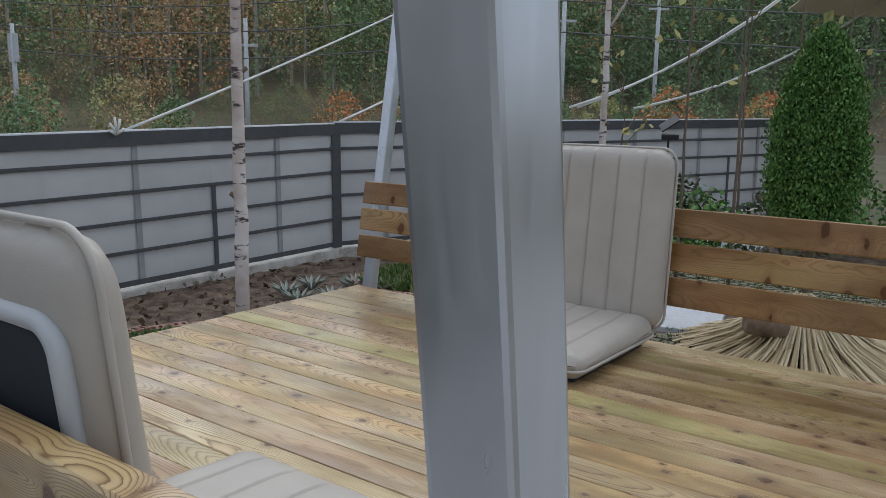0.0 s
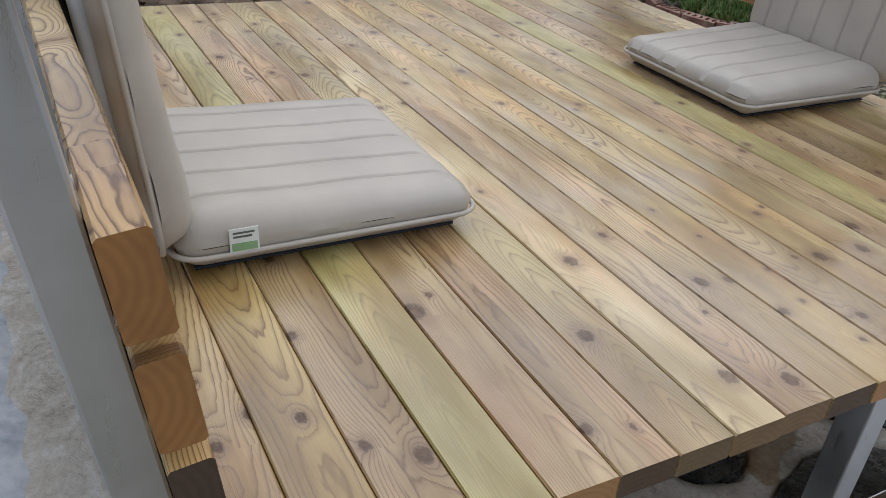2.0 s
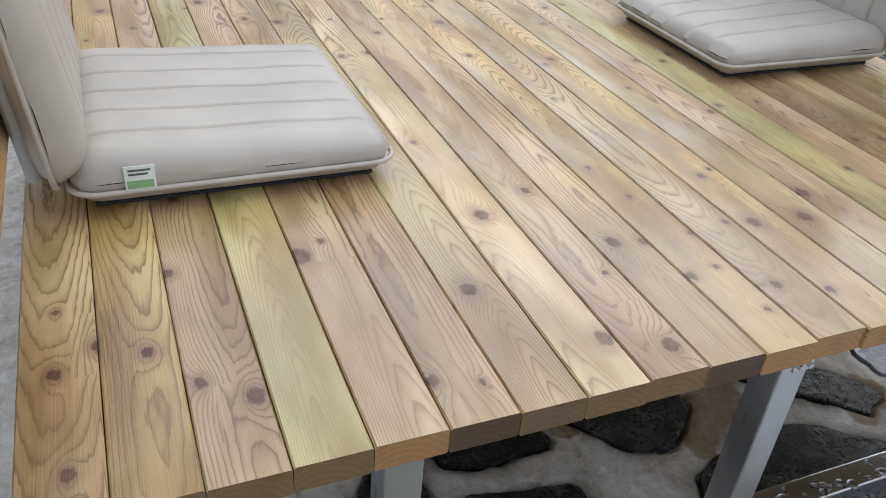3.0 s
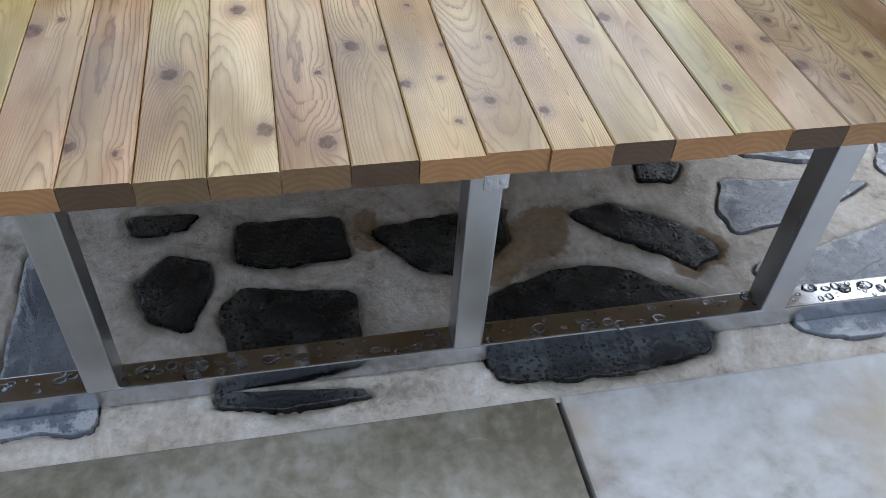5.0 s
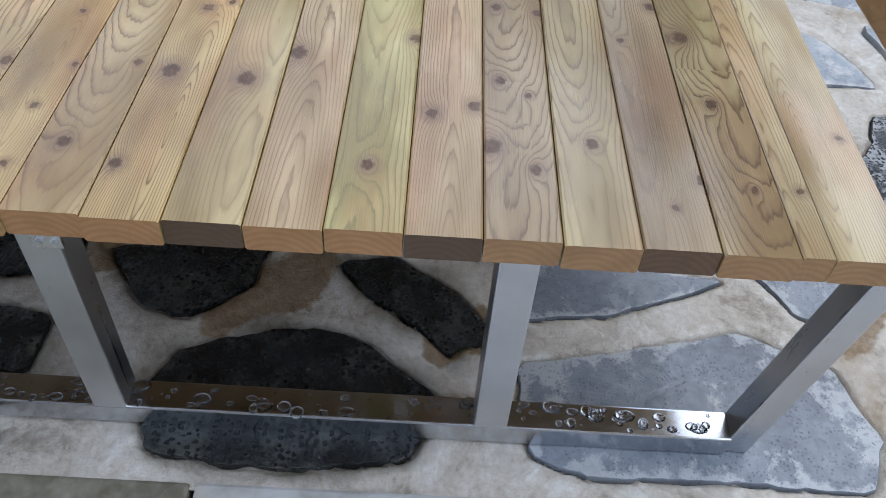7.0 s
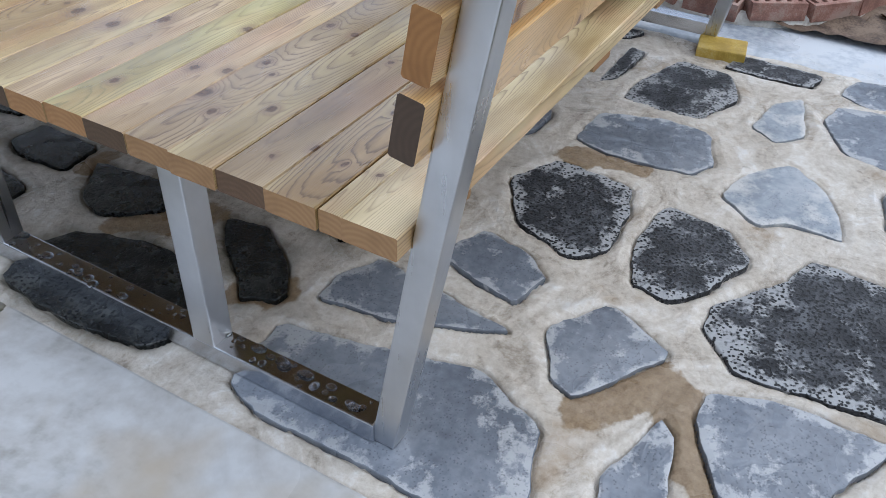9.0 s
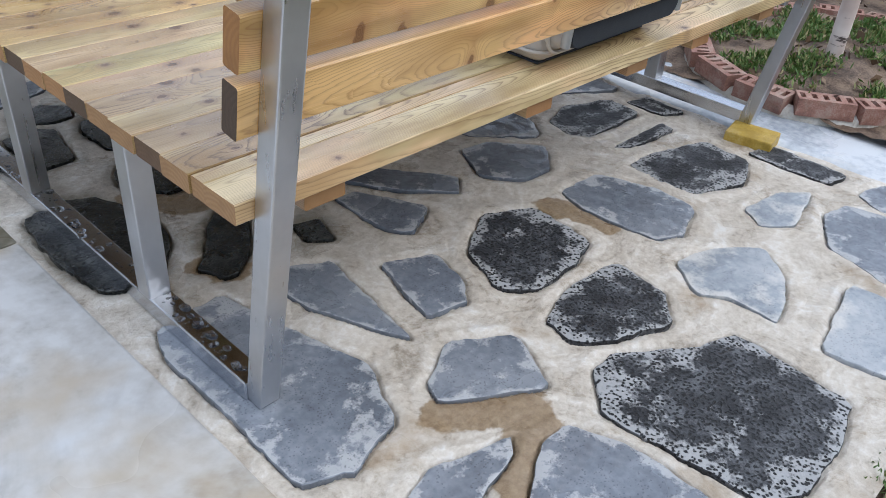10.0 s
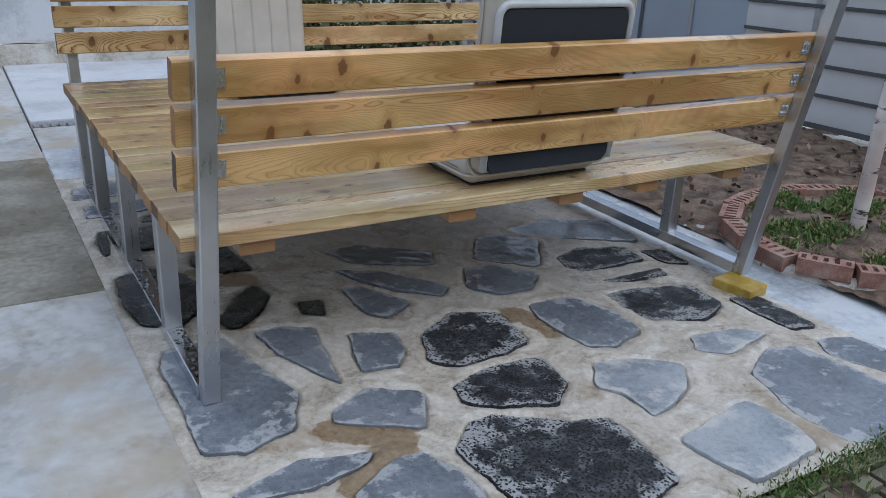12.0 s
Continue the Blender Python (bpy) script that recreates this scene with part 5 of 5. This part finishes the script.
# unseen wall, added to cut southern sky light and darken the deck's reflections
tagged(part("wall_house", box_mesh((-4.6, -6.2, -0.12), (5.0, -5.9, 3.4), 0.01), mineral("grey_render", [(0.3, (0.19, 0.18, 0.165)), (0.7, (0.27, 0.26, 0.24))], 2.0, (0.7, 0.9), bump=0.3)), "unseen grey wall added to block the southern sky", "wall", "", "structure")

# ---- things left on the low wall ----
pouch = thing("detergent_bottle", "pink plastic detergent bottle with blue cap on the wall", "bottle", pose(-0.42, -3.57, 0.62))
part("body", tube(bmesh.new(), [(0, 0, 0), (0, 0, 0.02), (0, 0, 0.17), (0.0, 0, 0.21), (0, 0, 0.225)], [0.045, 0.05, 0.05, 0.025, 0.018], 16), plain("pink_plastic", (0.6, 0.14, 0.32), 0.35), pouch, "", None, True)
part("cap", tube(bmesh.new(), [(0, 0, 0.225), (0, 0, 0.26)], [0.022, 0.02], 12), plain("blue_plastic", (0.08, 0.2, 0.55), 0.35), pouch)
part("wrapper", tube(bmesh.new(), [(0, 0, 0.06), (0, 0, 0.14)], [0.0512, 0.0512], 16, False), plain("pale_wrapper", (0.6, 0.6, 0.62), 0.5), pouch, "pale wrapper band")
tagged(part("hose", tube(bmesh.new(), [(0.9 - 0.06 * k, -3.56 + 0.03 * math.sin(k * 0.9), 0.635 + 0.03 * abs(math.sin(k * 0.5))) for k in range(18)], [0.011] * 18, 8), plain("blue_hose", (0.05, 0.25, 0.6), 0.4), None, "", None, True), "blue garden hose lying on the low wall", "hose")
tub = thing("plastic_crate", "orange plastic crate standing on the low wall", "crate", pose(-0.12, -3.58, 0.62))
part("crate_floor", box_mesh((-0.14, -0.09, 0), (0.14, 0.09, 0.012), 0.003), plain("orange_plastic", (0.6, 0.22, 0.04), 0.45), tub)
for lo, hi in (((-0.14, -0.09, 0.012), (0.14, -0.08, 0.14)), ((-0.14, 0.08, 0.012), (0.14, 0.09, 0.14)), ((-0.14, -0.08, 0.012), (-0.13, 0.08, 0.14)), ((0.13, -0.08, 0.012), (0.14, 0.08, 0.14))):
    part("crate_side", box_mesh(lo, hi, 0.003), bpy.data.materials["orange_plastic"], tub)

# ---- ropes ----


def rope(label, a, b, sag, r=0.009):
    a, b = Vector(a), Vector(b)
    pts = [a.lerp(b, i / 14) - Vector((0, 0, sag * 4 * (i / 14) * (1 - i / 14))) for i in range(15)]
    return tagged(part("rope", tube(bmesh.new(), pts, [r] * 15, 6), M_ROPE, None, "", None, True), label, "rope", "white ropes")


rope("taut white rope tied to the fence top", (-4.49, 2.42, 1.0), (-5.9, 8.4, 2.9), 0.05)
rope("white rope slung from the far fence", (-4.45, 4.32, 1.07), (-4.9, 7.2, 1.95), 0.04)
rope("sagging white rope over the far fence", (-3.75, 6.8, 1.22), (-2.2, 10.4, 3.1), 0.22, 0.012)
rope("sagging white rope over the far fence", (-3.72, 6.9, 1.22), (-2.1, 10.4, 3.2), 0.2, 0.012)
rope("sagging white rope over the far fence", (-3.4, 7.5, 1.22), (-1.5, 9.0, 2.3), 0.15, 0.012)
bow = bmesh.new()
for a in (20, 60, 100, 140, 165):
    d = Vector((0.1, math.cos(radians(a)) * 0.5, math.sin(radians(a)))) * 0.11
    tube(bow, [(0, 0, 0), d * 0.6 + Vector((0.01, 0, 0.0)), d], [0.008, 0.008, 0.008], 6)
tagged(part("rope_bow", bow, M_ROPE, None, "", pose(-4.47, 2.42, 1.0), True), "frayed white rope bow on the fence top", "rope")

# ---- garden spotlight, parasols ----
spot = thing("solar_spotlight", "small black solar garden light on a stake", "lamp", pose(-2.11, 5.23, 0.16))
part("stake", tube(bmesh.new(), [(0, 0, 0), (0, 0, 0.85)], [0.008, 0.008], 8), M_BLACK, spot)
part("panel", box_mesh((-0.07, -0.05, -0.006), (0.07, 0.05, 0.006), 0.003), M_BLACK, spot, "", pose(0, 0, 0.95, 30, -35, 20))
part("head", box_mesh((-0.06, -0.035, -0.02), (0.06, 0.035, 0.02), 0.008), M_BLACK, spot, "", pose(0.02, -0.02, 0.86, 10, 0, 20))


def parasol(x, y, z, r):
    p = thing("parasol", "open cream canvas garden parasol", "parasol", pose(x, y, 0), "garden parasols")
    part("pole", tube(bmesh.new(), [(0, 0, -0.02), (0, 0, z + 0.5)], [0.022, 0.022], 10), M_POLE, p, "", None, True)
    bm = bmesh.new()
    top = [bm.verts.new((0, 0, z + 0.5 - q)) for q in (0, 0.012)]
    n = 8
    rims = [[bm.verts.new((math.cos(k * math.tau / n) * r, math.sin(k * math.tau / n) * r, z - q)) for k in range(n)] for q in (0, 0.012)]
    for s in (0, 1):
        for k in range(n):
            bm.faces.new((top[s], rims[s][k], rims[s][(k + 1) % n]))
    for k in range(n):
        bm.faces.new((rims[0][k], rims[1][k], rims[1][(k + 1) % n], rims[0][(k + 1) % n]))
    part("canopy", bm, M_CANVAS, p)


parasol(-0.9, 8.9, 2.28, 1.45)
parasol(0.35, 9.6, 2.2, 1.45)

# ---- hillside and distance ----


def hill_height(x, y):
    d = math.hypot(x, y)
    # extra northern rise out of view, added to block sky in the deck's reflections
    north = min(1.0, max(0.0, (128 - math.degrees(math.atan2(y, x)) % 360) / 14))
    return max(-0.12, (d - 34) * 0.36) + max(0.0, d - 60) * 0.45 * north + 2.0 * noise.noise((x * 0.04, y * 0.04, 0)) * min(1, max(0, (d - 34) / 15))


hb = bmesh.new()
rows = []
for i in range(25):
    d = 32 + i * 5
    rows.append([hb.verts.new((d * math.cos(radians(a)), d * math.sin(radians(a)), hill_height(d * math.cos(radians(a)), d * math.sin(radians(a))) if i else -0.2)) for a in range(70, 216, 4)])
for r0, r1 in zip(rows, rows[1:]):
    for k in range(len(r0) - 1):
        hb.faces.new((r0[k], r1[k], r1[k + 1], r0[k + 1]))
tagged(part("hillside", hb, plain("forest_floor", (0.16, 0.13, 0.08), 0.95, 0, 0.4, 0.2), None, "", None, True), "wooded hillside rising behind the garden", "hill", "", "structure")
rf = random.Random(21)
woods = [([], []) for _ in M_FOREST]
tv, tf = [], []
for _ in range(1700):
    d = 33.5 + 34 * rf.random() ** 1.15
    a = radians(rf.uniform(94, 170))
    x, y = d * math.cos(a), d * math.sin(a)
    z = hill_height(x, y)
    h = rf.uniform(3.2, 7.0) * (0.35 if d < 37 else 1)
    k, w = len(tv), rf.uniform(0.05, 0.11)
    px, py, bx, by = -math.sin(a) * w, math.cos(a) * w, math.cos(a) * w, math.sin(a) * w
    tv += [(x + px, y + py, z), (x - bx, y - by, z), (x - px, y - py, z), (x + px * 0.4, y + py * 0.4, z + h), (x - bx * 0.4, y - by * 0.4, z + h), (x - px * 0.4, y - py * 0.4, z + h)]
    if rf.random() < 0.5 and d > 38:
        tf += [(k, k + 1, k + 4, k + 3), (k + 1, k + 2, k + 5, k + 4)]
    else:
        del tv[k:]
    grove = noise.noise((x * 0.07, y * 0.07, 8)) + rf.gauss(0, 0.22)
    sort = 0 if grove < 0.02 else 2 if grove < 0.16 else 1 if grove < 0.42 else 3
    fv, ff = woods[sort]
    for q in range(34 if sort == 0 else 20):
        u = rf.random()
        rr = (h * 0.2 * (1.05 - u)) if sort == 0 else h * 0.24 * math.sin(math.pi * min(1, u + 0.12))
        b = rf.uniform(0, 6.28)
        c = Vector((x + math.cos(b) * rr, y + math.sin(b) * rr, z + h * ((0.05 if sort == 0 or d < 38 else 0.3) + (0.95 if sort == 0 else 0.7) * u)))
        leaf_cloud(fv, ff, c, 12, h * 0.045, h * 0.024, rf, 1.0, -0.2 if sort == 0 else 0.2)
for k in range(26):
    # round bushes standing before the wood
    d, a = rf.uniform(21, 29), radians(rf.uniform(100, 160))
    fv, ff = woods[(0, 0, 2, 0, 1, 3)[k % 6]]
    w = rf.uniform(0.5, 1.0)
    for q in range(110):
        b, u, e = rf.uniform(0, 6.28), rf.random(), rf.uniform(0.6, 1.0)
        rr = w * e * math.sin(math.pi * (0.15 + 0.8 * u))
        leaf_cloud(fv, ff, (d * math.cos(a) + math.cos(b) * rr, d * math.sin(a) + math.sin(b) * rr, -0.1 + w * (0.3 + 1.9 * u)), 6, 0.08, 0.09, rf, 1.0, 0.3)
for (fv, ff), m, note in zip(woods, M_FOREST, ("dark green pines on the hillside", "brown autumn trees on the hillside", "olive autumn trees on the hillside", "rust-red autumn trees on the hillside")):
    tagged(from_lists("forest", fv, ff, m, None, "", "stuff"), note, "forest")
tagged(from_lists("forest_trunks", tv, tf, M_TRUNKS, None, "", "stuff"), "pale tree trunks standing in the wood", "forest")


def utility_pole(x, y, high, arms, boxed):
    p = thing("utility_pole", "pale concrete utility pole before the wooded hill", "pole", pose(x, y, -0.12), "utility poles")
    part("shaft", tube(bmesh.new(), [(0, 0, 0), (0, 0, high)], [0.085, 0.06], 10), M_POLE, p, "", None, True)
    for k in range(arms):
        part("crossarm", box_mesh((-0.35, -0.035, -0.035), (0.35, 0.035, 0.035), 0.01), M_POLE, p, "", pose(0, 0, high - 0.8 - 0.9 * k, 0, 0, 40))
    if boxed:
        for dx in (-0.14, 0.14):
            part("antenna_box", box_mesh((-0.08, -0.06, -0.42), (0.08, 0.06, 0.42), 0.03), M_POLE, p, "white antenna panel", pose(dx, 0, high - 0.7))


for x, y, h, k, bx in ((-25.1, 11.85, 3.6, 0, True), (-19.9, 16.27, 3.9, 1, False), (-11.5, 20.65, 4.6, 1, False), (-11.5, 27.3, 5.6, 1, False), (-27.7, 10.75, 3.4, 1, False)):
    utility_pole(x, y, h, k, bx)
for k in range(6):
    z = 3.1 + 0.75 * k
    pts = [(-30 + 40 * i / 16, 12 + 12 * i / 16, z - 0.6 * math.sin(math.pi * (i % 8) / 8)) for i in range(17)]
    tagged(part("power_line", tube(bmesh.new(), pts, [0.018] * 17, 5), M_FPOST, None, "", None, True), "thin power line before the wooded hill", "cable", "power lines")
house = thing("house", "low house with dark blue roof beyond the fence", "house", pose(-31.5, 10.0, -0.5, 0, 0, -20))
part("wall", box_mesh((-2.5, -3, 0), (2.5, 3, 2.2)), plain("house_wall", (0.12, 0.13, 0.13), 0.8), house)
hb = bmesh.new()
q = [hb.verts.new(c) for c in ((-3, -3.5, 2.1), (3, -3.5, 2.1), (3, 3.5, 2.1), (-3, 3.5, 2.1), (0, -3.5, 3.6), (0, 3.5, 3.6))]
for f in ((0, 1, 4), (3, 5, 2), (1, 2, 5, 4), (0, 4, 5, 3), (0, 3, 2, 1)):
    hb.faces.new([q[i] for i in f])
part("roof", hb, plain("blue_roof", (0.05, 0.075, 0.12), 0.6), house)
for y in (-1.6, 0.2, 1.8):
    part("window", box_mesh((2.49, y - 0.5, 0.8), (2.54, y + 0.5, 1.7), 0.01), M_WHITE, house)
